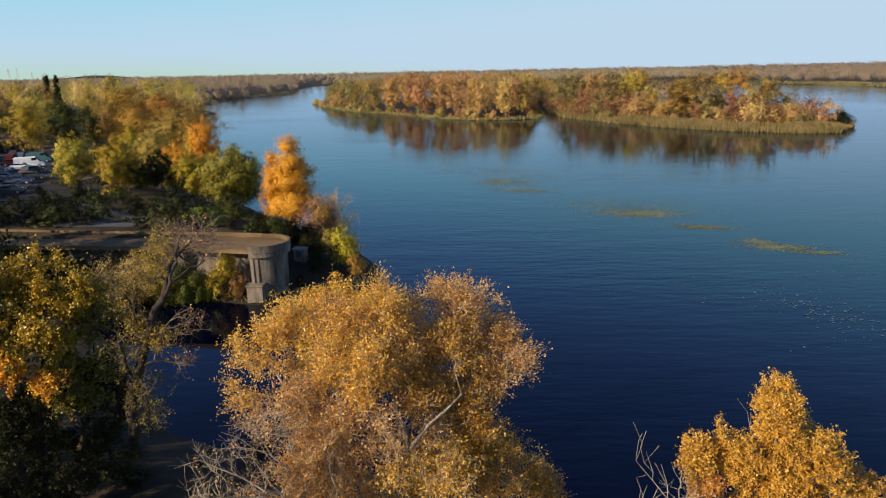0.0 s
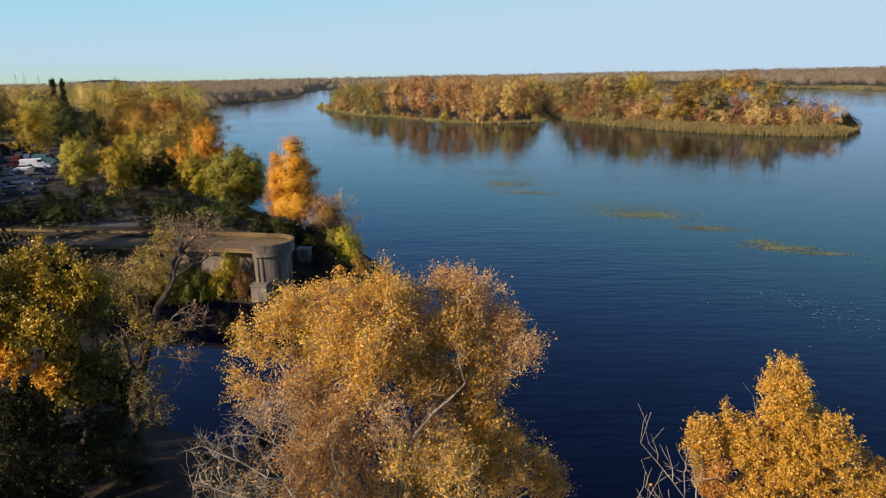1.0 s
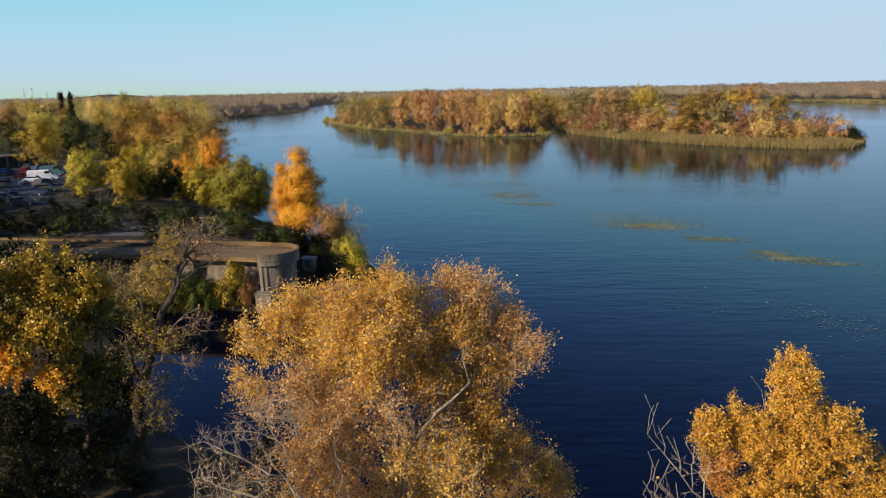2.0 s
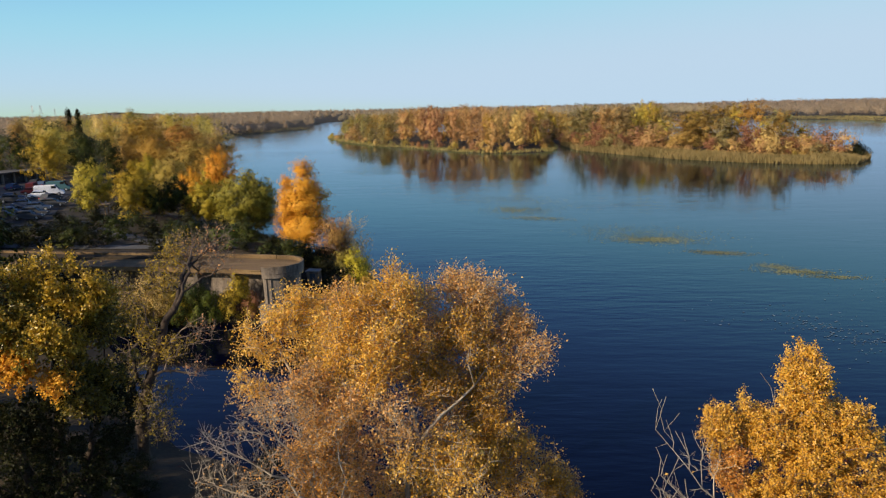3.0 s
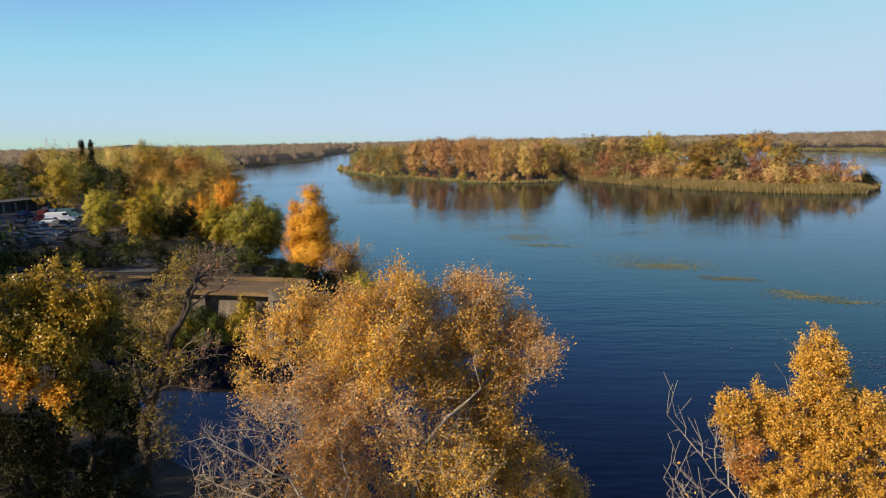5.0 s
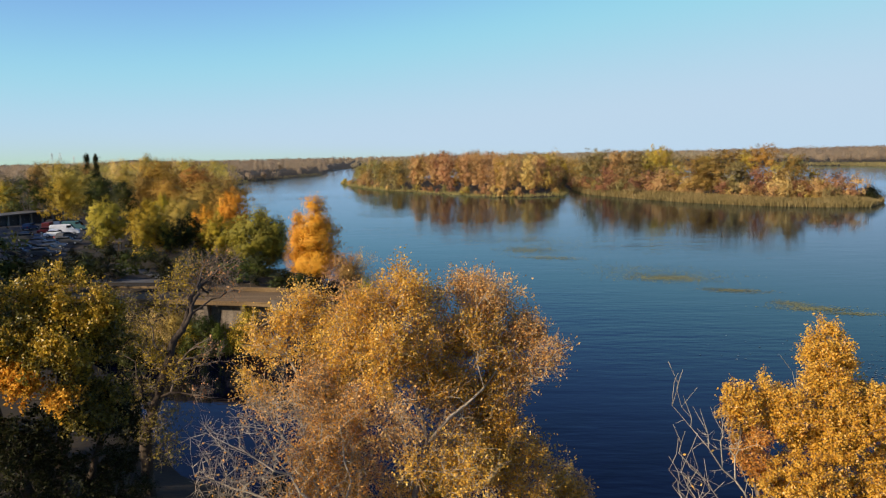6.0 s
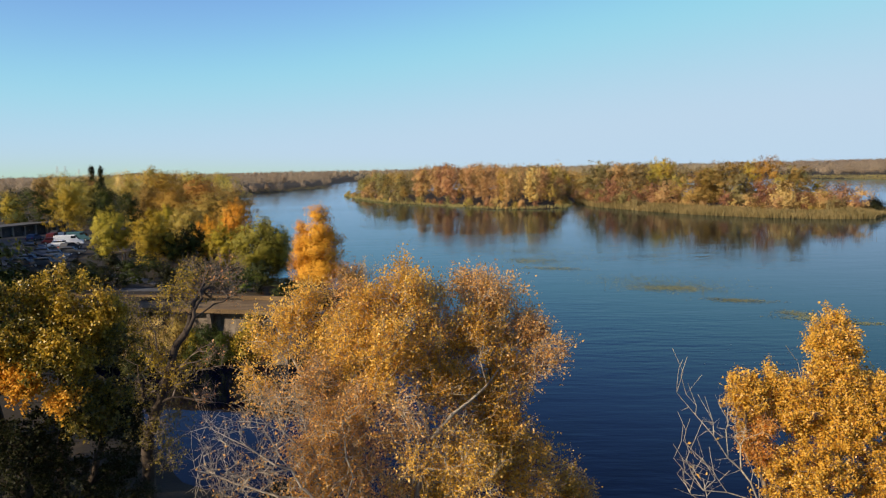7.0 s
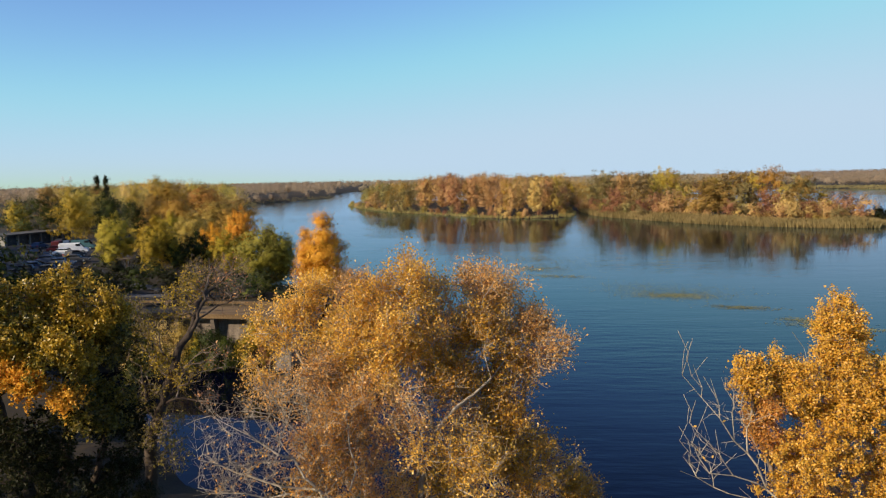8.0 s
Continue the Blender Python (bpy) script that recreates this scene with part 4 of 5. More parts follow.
b = (-3.6, 16.4, level(-3.6, 16.4))
pale = make_tree(14, rel_stems(b, [
    [(-3.6, 16.4, 0.8), (-3.5, 16.4, 7), (-3.42, 16.40, 10.11), (-3.87, 16.20, 11.34), (-4.33, 16.00, 12.05), (-5.25, 15.80, 12.71), (-6.12, 15.60, 13.18)],
    [(-3.89, 16.20, 11.06), (-4.63, 16.00, 11.39), (-5.63, 15.80, 11.81), (-6.54, 15.60, 12.24)],
    [(-3.5, 16.5, 0.8), (-3.3, 16.6, 7), (-3.37, 16.80, 10.05), (-3.82, 16.80, 11.21), (-4.41, 16.80, 12.29), (-5.07, 16.80, 13.36), (-5.43, 16.80, 14.00)],
    [(-3.82, 16.80, 11.21), (-3.98, 17.00, 12.00), (-4.32, 17.20, 12.87), (-4.63, 17.40, 13.64)],
    [(-3.90, 16.20, 10.78), (-5.02, 15.90, 11.16), (-5.95, 15.70, 11.44), (-6.51, 15.60, 11.56)],
    [(-4.81, 16.80, 12.79), (-5.43, 16.60, 13.21), (-5.87, 16.50, 13.45)],
    [(-3.37, 16.80, 10.05), (-3.15, 17.00, 11.42), (-3.34, 17.20, 12.36), (-3.52, 17.40, 13.17)],
    [(-4.33, 16.00, 12.05), (-4.96, 16.00, 13.00), (-5.55, 16.00, 13.41)]]),
    rel(b, [
            (-5.85, 15.80, 12.73, 0.66, 0.66, 0.66, 1.31, 0, 0.04), (-6.06, 15.70, 11.89, 0.53, 0.53, 0.53, 0.84, 0, 0.04), (-5.33, 16.70, 13.18, 0.65, 0.65, 0.65, 1.25, 0, 0.06), (-4.60, 17.10, 13.05, 0.66, 0.66, 0.66, 1.31, 0, 0.12),
            (-4.90, 16.10, 12.21, 0.78, 0.78, 0.78, 1.81, 0, 0.08), (-5.54, 15.90, 11.60, 0.77, 0.77, 0.77, 1.77, 0, 0.06), (-4.04, 17.00, 12.22, 0.68, 0.68, 0.68, 1.40, 1, 0.5), (-3.68, 16.80, 11.21, 0.84, 0.84, 0.84, 2.11, 1, 0.9),
            (-4.30, 16.20, 11.05, 0.78, 0.78, 0.78, 1.84, 1, 0.4), (-3.38, 17.30, 12.62, 0.61, 0.61, 0.61, 1.13, 1, 0.6)]),
    460, 0.065, 6, twigs=5, twig=0.34, tip=0.0056, wood=PALEBARK, palette=(GOLD, GOLD), base_r=0.1, step=0.35, climb=0.9)
plant("half_bare_tree", b, pale, "half-bare young tree with pale twigs and few gold leaves")

b = (-19.6, 30.0, level(-19.6, 30))
# lower lumps take slot 0, whose near-black leaves paint in the crown's shade
big = make_tree(15, rel_stems(b, [[(-19.6, 30, 0.8), (-19.3, 30, 5), (-18.8, 30, 10), (-18.6, 30, 13.6)], [(-19.7, 29.9, 0.8), (-20.6, 29, 6), (-21.5, 28.4, 11)], [(-19.5, 30, 0.8), (-17.8, 30.4, 6), (-16.8, 30.8, 10.5)]]),
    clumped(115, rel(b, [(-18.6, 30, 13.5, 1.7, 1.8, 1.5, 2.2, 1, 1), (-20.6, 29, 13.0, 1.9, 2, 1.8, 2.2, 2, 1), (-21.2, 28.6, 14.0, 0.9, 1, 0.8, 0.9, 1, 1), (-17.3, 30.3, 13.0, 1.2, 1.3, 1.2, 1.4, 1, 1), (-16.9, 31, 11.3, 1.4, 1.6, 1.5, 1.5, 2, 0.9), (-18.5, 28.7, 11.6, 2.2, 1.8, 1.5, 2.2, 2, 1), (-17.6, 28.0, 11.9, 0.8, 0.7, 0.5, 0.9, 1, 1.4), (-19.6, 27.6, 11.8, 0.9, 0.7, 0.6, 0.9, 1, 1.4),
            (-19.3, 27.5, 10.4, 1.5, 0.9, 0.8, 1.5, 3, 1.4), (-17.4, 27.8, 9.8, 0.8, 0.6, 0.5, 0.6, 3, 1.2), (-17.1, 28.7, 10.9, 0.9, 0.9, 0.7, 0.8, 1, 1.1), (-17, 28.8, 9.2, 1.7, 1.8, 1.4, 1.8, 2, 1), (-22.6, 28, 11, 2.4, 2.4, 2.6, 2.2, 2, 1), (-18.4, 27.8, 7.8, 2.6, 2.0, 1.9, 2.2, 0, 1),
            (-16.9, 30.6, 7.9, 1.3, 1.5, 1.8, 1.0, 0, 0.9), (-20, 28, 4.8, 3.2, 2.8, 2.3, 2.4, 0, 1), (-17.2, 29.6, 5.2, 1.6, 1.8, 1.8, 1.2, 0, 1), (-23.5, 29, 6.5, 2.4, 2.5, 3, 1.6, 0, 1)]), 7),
    1450, 0.145, 11, twigs=5, twig=0.5, tip=0.008, wood=BARK, palette=(DARKSHADEGREEN, YELLOWING, MAPLE, ORANGE), base_r=0.3, step=0.6)
plant("maple_tree", b, big, "broad maple turning from green to yellow and orange, lower boughs shade-dark")

b = (-18.4, 36.0, level(-18.4, 36))
lean = make_tree(16, rel_stems(b, [
    [(-18.4, 36, 0.5), (-18.29, 36.0, 4.73), (-17.60, 36.0, 6.61), (-17.02, 36.4, 8.54), (-16.61, 36.8, 9.95), (-15.93, 37.6, 11.16), (-15.11, 38.6, 11.65), (-14.17, 39.6, 12.07)],
    [(-16.50, 37.0, 10.21), (-16.23, 38.4, 11.92), (-15.81, 39.6, 12.60), (-15.24, 41.0, 13.35), (-14.49, 42.0, 13.92)],
    [(-15.93, 37.6, 11.16), (-16.02, 39.0, 12.42), (-16.26, 40.4, 13.43), (-16.78, 41.4, 14.08)],
    [(-17.60, 36.0, 6.61), (-16.61, 36.0, 7.17), (-15.06, 36.0, 6.95), (-13.60, 36.0, 6.74)],
    [(-17.90, 36.0, 5.76), (-18.08, 35.6, 7.29), (-18.27, 35.4, 9.01)]]),
    rel(b, [
            (-15.38, 41.0, 13.00, 1.45, 1.45, 1.45, 3.4, 0, 0.05), (-16.99, 40.6, 13.05, 1.11, 1.11, 1.11, 2.0, 1, 0.3), (-15.81, 40.0, 12.50, 1.16, 1.16, 1.16, 2.1, 0, 0.12), (-17.41, 38.5, 11.91, 1.18, 1.18, 1.18, 2.2, 1, 0.9),
            (-17.04, 39.4, 12.67, 0.82, 0.82, 0.82, 1.1, 1, 0.8), (-14.35, 39.6, 12.24, 0.70, 0.70, 0.70, 0.8, 0, 0.1), (-17.70, 36.4, 9.11, 0.88, 0.88, 0.88, 1.2, 1, 0.7), (-16.76, 36.4, 8.11, 0.70, 0.70, 0.70, 0.8, 1, 0.8),
            (-17.56, 36.0, 5.42, 1.27, 1.27, 1.27, 2.6, 2, 0.7), (-18.39, 35.6, 7.29, 1.15, 1.15, 1.15, 2.1, 2, 0.7), (-16.08, 36.2, 8.35, 0.76, 0.76, 0.76, 0.9, 1, 0.4), (-14.73, 36.6, 9.10, 0.82, 0.82, 0.82, 1.1, 0, 0.05),
            (-14.89, 36.0, 7.09, 0.70, 0.70, 0.70, 0.8, 0, 0.1), (-17.18, 36.0, 3.86, 0.87, 0.87, 0.87, 1.2, 2, 0.6), (-18.19, 36.2, 10.17, 0.99, 0.99, 0.99, 1.6, 1, 0.6), (-18.98, 36.6, 11.51, 1.00, 1.00, 1.00, 1.6, 2, 0.5)]),
    760, 0.12, 4.2, twigs=5, twig=0.5, tip=0.009, wood=BARK, twig_wood=GREYBARK, palette=(BRONZE, OLIVE, WILLOW), step=0.45, power=2.0, base_r=0.34)
plant("leaning_tree", b, lean, "dark leaning half-bare tree over the inlet with sparse olive leaves")

b = (-5.6, 30.4, level(-5.6, 30.4))
behind = make_tree(17, rel_stems(b, [[(-5.6, 30.4, 0.5), (-5.5, 30.4, 6), (-5.6, 30.4, 12.4)], [(-5.5, 30.4, 0.5), (-6.6, 30.6, 7), (-6.8, 30.6, 10.6)]]),
    rel(b, [(-5.5, 30.4, 12.2, 1.2, 1.2, 1.1, 2, 0, 1), (-6.9, 30.6, 11.2, 1.0, 1.0, 1.1, 1.5, 0, 1), (-4.2, 30.4, 11.6, 1.0, 1.0, 1.2, 1.5, 0, 1), (-5.6, 30.4, 9.4, 1.9, 1.6, 1.7, 2, 0, 1)]),
    300, 0.13, 8, twigs=5, twig=0.45, tip=0.006, wood=GREYBARK, palette=(GOLD,), base_r=0.12, step=0.5)
plant("poplar_tree", b, behind, "golden poplar standing behind a larger one at the bank")


# ---------------------------------------------------------------- kinds of tree that repeat
def cloud(seed, n, w, h, z0, top=1.0, r=0.42):
    """Lumps of an uneven crown: w wide, from z0 up to h."""
    g = np.random.default_rng(seed)
    out = []
    for i in range(n):
        t = (i + 0.5) / n
        z = z0 + (h - z0) * (0.1 + 0.78 * t)
        span = w / 2 * math.sin(math.pi * min(0.97, 0.22 + 0.7 * t)) ** top
        a = g.uniform(0, 6.28)
        k = g.uniform(0.3, 0.75) * span
        s = w * r * g.uniform(0.45, 0.75)
        out.append((k * math.cos(a), k * math.sin(a), z, s, s, s * 0.9, s * s))
    out.append((0, 0, h - w * 0.16, w * 0.16, w * 0.16, w * 0.2, w * w * 0.02))
    return out


def egg(seed, w, h, z0, tufts=16):
    """Lumps of a close, egg-shaped crown with tufts on its skin."""
    g = np.random.default_rng(seed)
    mid, half = (h + z0) / 2, (h - z0) / 2
    out = [(0, 0, mid - 0.08 * half, w * 0.44, w * 0.44, half * 0.9, 3.4)]
    for i in range(tufts):
        t = -0.85 + 1.7 * (i + 0.5) / tufts
        a = i * 2.4 + g.uniform(-0.5, 0.5)
        r = math.sqrt(1 - t * t) * (1.0 if t < 0.2 else 0.92)
        s = w * g.uniform(0.11, 0.19)
        out.append((w * 0.4 * r * math.cos(a), w * 0.4 * r * math.sin(a), mid + half * 0.82 * t, s, s, s * 1.2, 0.22 * g.uniform(0.7, 1.3)))
    out.append((0, 0, h - w * 0.12, w * 0.12, w * 0.12, w * 0.14, 0.15))
    return out


MID = {
    "egg": [template(31 + i, 10, egg(46 + i, 6.2, 9.7, 1.4), 480, 0.165, 12, twigs=4, twig=0.42, spread=0.3, palette=(LIME,)) for i in range(3)],
    "round": [template(30 + i, 10, cloud(40 + i, 15, 7.6, 9.7, 1.2), 460, 0.165, 13, twigs=4, twig=0.5, spread=0.3, palette=(LIME,)) for i in range(3)],
    "oval": [template(50 + i, 10, cloud(60 + i, 14, 6.0, 9.8, 0.9), 430, 0.16, 13, twigs=4, twig=0.46, spread=0.3, palette=(LIME,)) for i in range(3)],
    "spire": [template(70 + i, 10, [(0, 0, 1.0 + k * 0.85, 0.9 - abs(k - 3) * 0.06, 0.9 - abs(k - 3) * 0.06, 0.8, 1) for k in range(10)], 150, 0.3, 7, twig=0.6, spread=0.25, palette=(LIME,)) for i in range(2)],
    "flame": [template(80 + i, 10, [(0, 0, 8.8, 0.7, 0.7, 1.0, 1.2), (0.25, 0, 7.3, 1.15, 1.1, 1.1, 2), (-0.9, 0.3, 6.3, 1.2, 1.2, 1.2, 2), (0.95, -0.2, 5.6, 1.3, 1.3, 1.3, 2.2), (0, 0.2, 4.6, 1.9, 1.8, 1.5, 3),
                                    (-1.0, 0, 3.2, 1.6, 1.5, 1.3, 2.4), (1.1, 0.2, 2.9, 1.6, 1.5, 1.3, 2.4), (0, 0, 1.7, 1.8, 1.7, 1.1, 2)], 380, 0.15, 15, twigs=4, twig=0.6, spread=0.28, palette=(ORANGE,)) for i in range(2)],
    "willow": [template(90, 10, egg(91, 6.8, 9.6, 1.8, 20), 420, 0.18, 15, twigs=4, twig=1.2, droop=1.9, spread=0.10, palette=(LIME,))],
    "shrub": [template(100 + i, 5, cloud(110 + i, 9, 5.2, 4.8, 0.2, 0.7), 190, 0.18, 7, twigs=4, twig=0.5, spread=0.28, palette=(TAN,),
                       stems=[[(0, 0, -0.2), (a, b, 2.2)] for a, b in ((0.3, 0.1), (-0.9, 0.4), (0.9, -0.5), (-0.2, -1.0))]) for i in range(3)],
    "hedge": [template(105 + i, 5, cloud(115 + i, 8, 5.4, 4.8, 0.0, 0.6), 110, 0.26, 5, twigs=4, twig=0.5, spread=0.3, palette=(TAN,),
                       stems=[[(0, 0, -0.2), (a, b, 2.2)] for a, b in ((0.3, 0.1), (-0.9, 0.4), (0.9, -0.5))]) for i in range(3)],
    "twiggy": [template(120, 5, cloud(121, 8, 4.6, 4.8, 0.4, 0.7), 260, 0.12, 5.0, twig=0.6, palette=(TAN,), wood=GREYBARK,
                        stems=[[(0, 0, -0.2), (a, b, 2.2)] for a, b in ((0.3, 0.1), (-0.9, 0.4), (0.9, -0.5), (-0.2, -1.0))])],
}
FARKIND = {
    "broad": [template(130 + i, 16, cloud(140 + i, 11, 12.5, 15.6, 1.0, r=0.46), 170, 0.44, 12, twigs=2, twig=0.9, spread=0.34, palette=(TAN,), step=1.6) for i in range(4)],
    "grove": [template(135 + i, 16, cloud(145 + i, 16, 12.5, 15.6, 1.0, r=0.40), 420, 0.29, 13, twigs=2, twig=0.8, spread=0.34, palette=(TAN,), step=1.4) for i in range(4)],
    "shade": [template(139, 16, cloud(149, 10, 12.5, 15.6, 1.0, r=0.46), 130, 0.60, 9, twigs=2, twig=1.0, spread=0.34, palette=(TAN,), step=1.6)],
    "poplar": [template(150 + i, 20, cloud(160 + i, 12, 9.5, 19.6, 1.0, 0.6), 170, 0.45, 12, twigs=2, twig=0.9, spread=0.34, palette=(TAN,), step=1.8) for i in range(4)],
    "bush": [template(170 + i, 5, cloud(180 + i, 8, 6.4, 4.9, 0.0, 0.6), 80, 0.36, 7, twigs=2, twig=0.8, spread=0.34, palette=(RUSSET,), step=1.2,
                      stems=[[(0, 0, -0.2), (a, b, 2.0)] for a, b in ((0.5, 0.2), (-0.8, 0.3), (0.2, -0.9))]) for i in range(3)],
}
LEAFWORD = {FRESH: "fresh green", KHAKI: "khaki-gold", AMBER: "amber", GOLD: "golden", YELLOW: "bright yellow", BRONZE: "bronze", ORANGE: "orange", OLIVE: "olive-yellow", GREEN: "green", LIME: "yellow-green", TAN: "tan-brown", RUSSET: "russet", WILLOW: "yellow-green", SAGE: "sage-olive", DARKSHADEGREEN: "dark, shade-toned green"}
dice = random.Random(5)


def stand(kind, x, y, top, mat, wide=1.0, words="", group="", z=None, book=MID):
    """One tree of a kind, from the ground at (x, y) up to the height top."""
    base = level(x, y) if z is None else z
    full = {"shrub": 5.0, "hedge": 5.0, "twiggy": 5.0, "bush": 5.0, "broad": 16.0, "grove": 16.0, "shade": 16.0, "poplar": 20.0}.get(kind, 10.0)
    s = max(0.15, (top - base) / full)
    name = {"willow": "willow_tree", "spire": "poplar_tree", "poplar": "poplar_tree", "shrub": "shrub", "hedge": "shrub", "bush": "shrub", "twiggy": "bare_shrub"}.get(kind, "tree")
    label = LEAFWORD[mat] + " " + (words or "autumn tree on the river bank")
    return plant(name, (x, y, base - 0.05), dice.choice(book[kind]), label, "shrub" if "shrub" in name else "tree", group, dice.uniform(0, 360), (s * wide, s * wide, s), mat)


# by the terrace
stand("flame", -21.0, 88.0, 14.9, ORANGE, 1.32, "tree standing at the tip of the bank")
stand("flame", -23.6, 88.8, 13.0, ORANGE, 1.05, "tree leaning on a taller neighbour")
stand("twiggy", -17.2, 84.0, 8.4, TAN, 1.0, "half-bare shrub beside the orange tree")
stand("shrub", -16.6, 84.6, 7.6, KHAKI, 0.72, "shrub beside the orange tree")
stand("twiggy", -15.2, 86.5, 8.0, TAN, 0.8, "shrub with bare twigs over the water")
stand("shrub", -15.4, 81.0, 4.6, KHAKI, 0.9, "low shrub on the bank")
stand("shrub", -12.6, 75.4, 6.2, OLIVE, 0.8, "willow shrub beside the tower")
stand("shrub", -11.2, 73.4, 3.4, AMBER, 0.9, "low willow shrub at the water's edge")
# these two carry the tower's shade in their near-black leaf colour
stand("shrub", -15.6, 73.4, 3.6, DARKSHADEGREEN, 1.0, "shrub in the tower's shade")
stand("shrub", -14.0, 77.6, 3.8, DARKSHADEGREEN, 1.0, "shrub behind the tower")
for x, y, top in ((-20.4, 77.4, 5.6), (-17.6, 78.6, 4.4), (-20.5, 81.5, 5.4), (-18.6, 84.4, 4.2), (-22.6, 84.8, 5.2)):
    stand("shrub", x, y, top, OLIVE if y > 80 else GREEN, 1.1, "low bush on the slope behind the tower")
stand("shrub", -16.6, 70.6, 1.8, DARKSHADEGREEN, 1.2, "low growth at the tower's foot")
stand("shrub", -23.7, 67.6, 5.2, OLIVE, 0.72, "small tree against the terrace wall")
stand("shrub", -26.6, 66.9, 3.6, FRESH, 0.9, "bush at the foot of the terrace wall")
stand("shrub", -22.2, 68.0, 3.2, RUSSET, 0.7, "dry shrub at the foot of the wall")
stand("twiggy", -32.0, 66.4, 5.4, TAN, 0.9, "bare shrub before the terrace wall")
stand("twiggy", -34.6, 66.6, 5.2, TAN, 0.9, "bare shrub before the terrace wall")
stand("shrub", -29.3, 67.0, 4.0, OLIVE, 0.8, "bush at the foot of the terrace wall")
stand("shrub", -33.4, 64.4, 3.0, GREEN, 1.0, "bush on the inlet's bank")
# shade-dark leaf colour dims the near bank here
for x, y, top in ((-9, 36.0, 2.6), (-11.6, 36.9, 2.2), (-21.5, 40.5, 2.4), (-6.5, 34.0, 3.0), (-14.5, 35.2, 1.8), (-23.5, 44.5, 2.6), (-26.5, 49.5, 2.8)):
    stand("shrub", x, y, top, DARKSHADEGREEN, 1.0, "low bush on the shaded near bank", "near bank bushes")
for x, y, top, mat in ((-21.2, 78.4, 6.6, GREEN), (-19.0, 80.2, 6.0, DARKSHADEGREEN), (-23.6, 80.8, 6.9, DARKSHADEGREEN), (-16.4, 77.2, 4.4, DARKSHADEGREEN), (-26.4, 82.4, 7.2, GREEN)):
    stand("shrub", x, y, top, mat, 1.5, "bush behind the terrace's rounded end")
for x, y, top, mat in ((-28.0, 66.6, 4.4, GREEN), (-31.0, 67.0, 5.0, KHAKI), (-36.6, 67.4, 5.4, DARKSHADEGREEN), (-39.6, 68.2, 5.0, GREEN), (-43, 68.8, 5.2, DARKSHADEGREEN)):
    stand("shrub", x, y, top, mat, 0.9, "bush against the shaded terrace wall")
for x, y, top, mat in ((-25.6, 77.2, 6.8, DARKSHADEGREEN), (-28.0, 77.6, 6.9, GREEN), (-23.2, 77.2, 6.4, GREEN)):
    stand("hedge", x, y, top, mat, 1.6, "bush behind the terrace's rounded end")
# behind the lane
# hedge partly in shade-dark leaves, for the gloom under the trees
for x, y, top, mat, wide in ((-46, 88, 8.2, GREEN, 1.2), (-49.5, 90, 8.6, DARKSHADEGREEN, 1.3), (-42, 88.5, 7.2, DARKSHADEGREEN, 1.3), (-39, 88, 7.3, GREEN, 1.2), (-36, 88, 7.6, GREEN, 1.2), (-33, 87.5, 7.4, DARKSHADEGREEN, 1.2),
                             (-30, 87.6, 7.2, GREEN, 1.2), (-27, 88.4, 5.6, DARKSHADEGREEN, 1.2), (-55, 92, 7.4, DARKSHADEGREEN, 1.4), (-61, 94, 7.0, DARKSHADEGREEN, 1.4), (-66, 95, 6.8, DARKSHADEGREEN, 1.2), (-32, 92, 6.0, DARKSHADEGREEN, 1.3), (-39, 94, 6.4, DARKSHADEGREEN, 1.4)):
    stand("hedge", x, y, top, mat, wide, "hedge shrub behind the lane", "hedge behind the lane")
for x, y, top, mat in ((-64, 82.2, 7.6, DARKSHADEGREEN), (-60.6, 81.8, 7.2, DARKSHADEGREEN), (-57.2, 81.2, 7.8, GREEN), (-53.8, 80.8, 7.4, DARKSHADEGREEN), (-50.4, 80.2, 7.8, DARKSHADEGREEN), (-47, 80.0, 7.4, GREEN), (-44.2, 79.8, 7.0, DARKSHADEGREEN),
                       (-36.4, 80.4, 7.4, DARKSHADEGREEN), (-33.4, 80.6, 7.6, GREEN), (-30.4, 80.8, 7.2, DARKSHADEGREEN), (-28.2, 81.6, 7.4, FRESH)):
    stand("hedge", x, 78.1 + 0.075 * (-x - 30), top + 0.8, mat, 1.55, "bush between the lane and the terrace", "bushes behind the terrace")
# extra low row, mostly shade-dark leaves, standing for deep shade on the ground
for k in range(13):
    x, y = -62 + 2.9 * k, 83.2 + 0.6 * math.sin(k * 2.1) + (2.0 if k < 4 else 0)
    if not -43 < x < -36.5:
        stand("hedge", x, y, level(x, y) + 2.2 + 0.6 * math.sin(k * 1.7), DARKSHADEGREEN if k % 3 else GREEN, 1.3, "low hedge shrub behind the lane", "hedge behind the lane")
# added bushes whose near-black leaves stand for the shade beneath the maple
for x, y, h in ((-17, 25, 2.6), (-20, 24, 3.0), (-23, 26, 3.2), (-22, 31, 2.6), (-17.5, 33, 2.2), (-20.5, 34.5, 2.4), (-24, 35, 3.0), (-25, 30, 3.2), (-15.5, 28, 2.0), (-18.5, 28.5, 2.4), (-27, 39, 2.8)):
    stand("shrub", x, y, level(x, y) + h, DARKSHADEGREEN, 1.3, "undergrowth bush beneath the maple", "near bank bushes")
stand("egg", -57.9, 105, 14.7, LIME, 1.0, "round tree at the car park's edge")
stand("egg", -50.5, 103, 14.3, OLIVE, 1.13, "tree with a full crown above the lane")
stand("egg", -51.7, 118, 14.1, KHAKI, 1.17)
stand("egg", -58.8, 126, 14.0, OLIVE, 1.02)
stand("egg", -46.2, 114, 12.4, ORANGE, 0.88)
stand("egg", -41.5, 108, 11.2, OLIVE, 1.34)
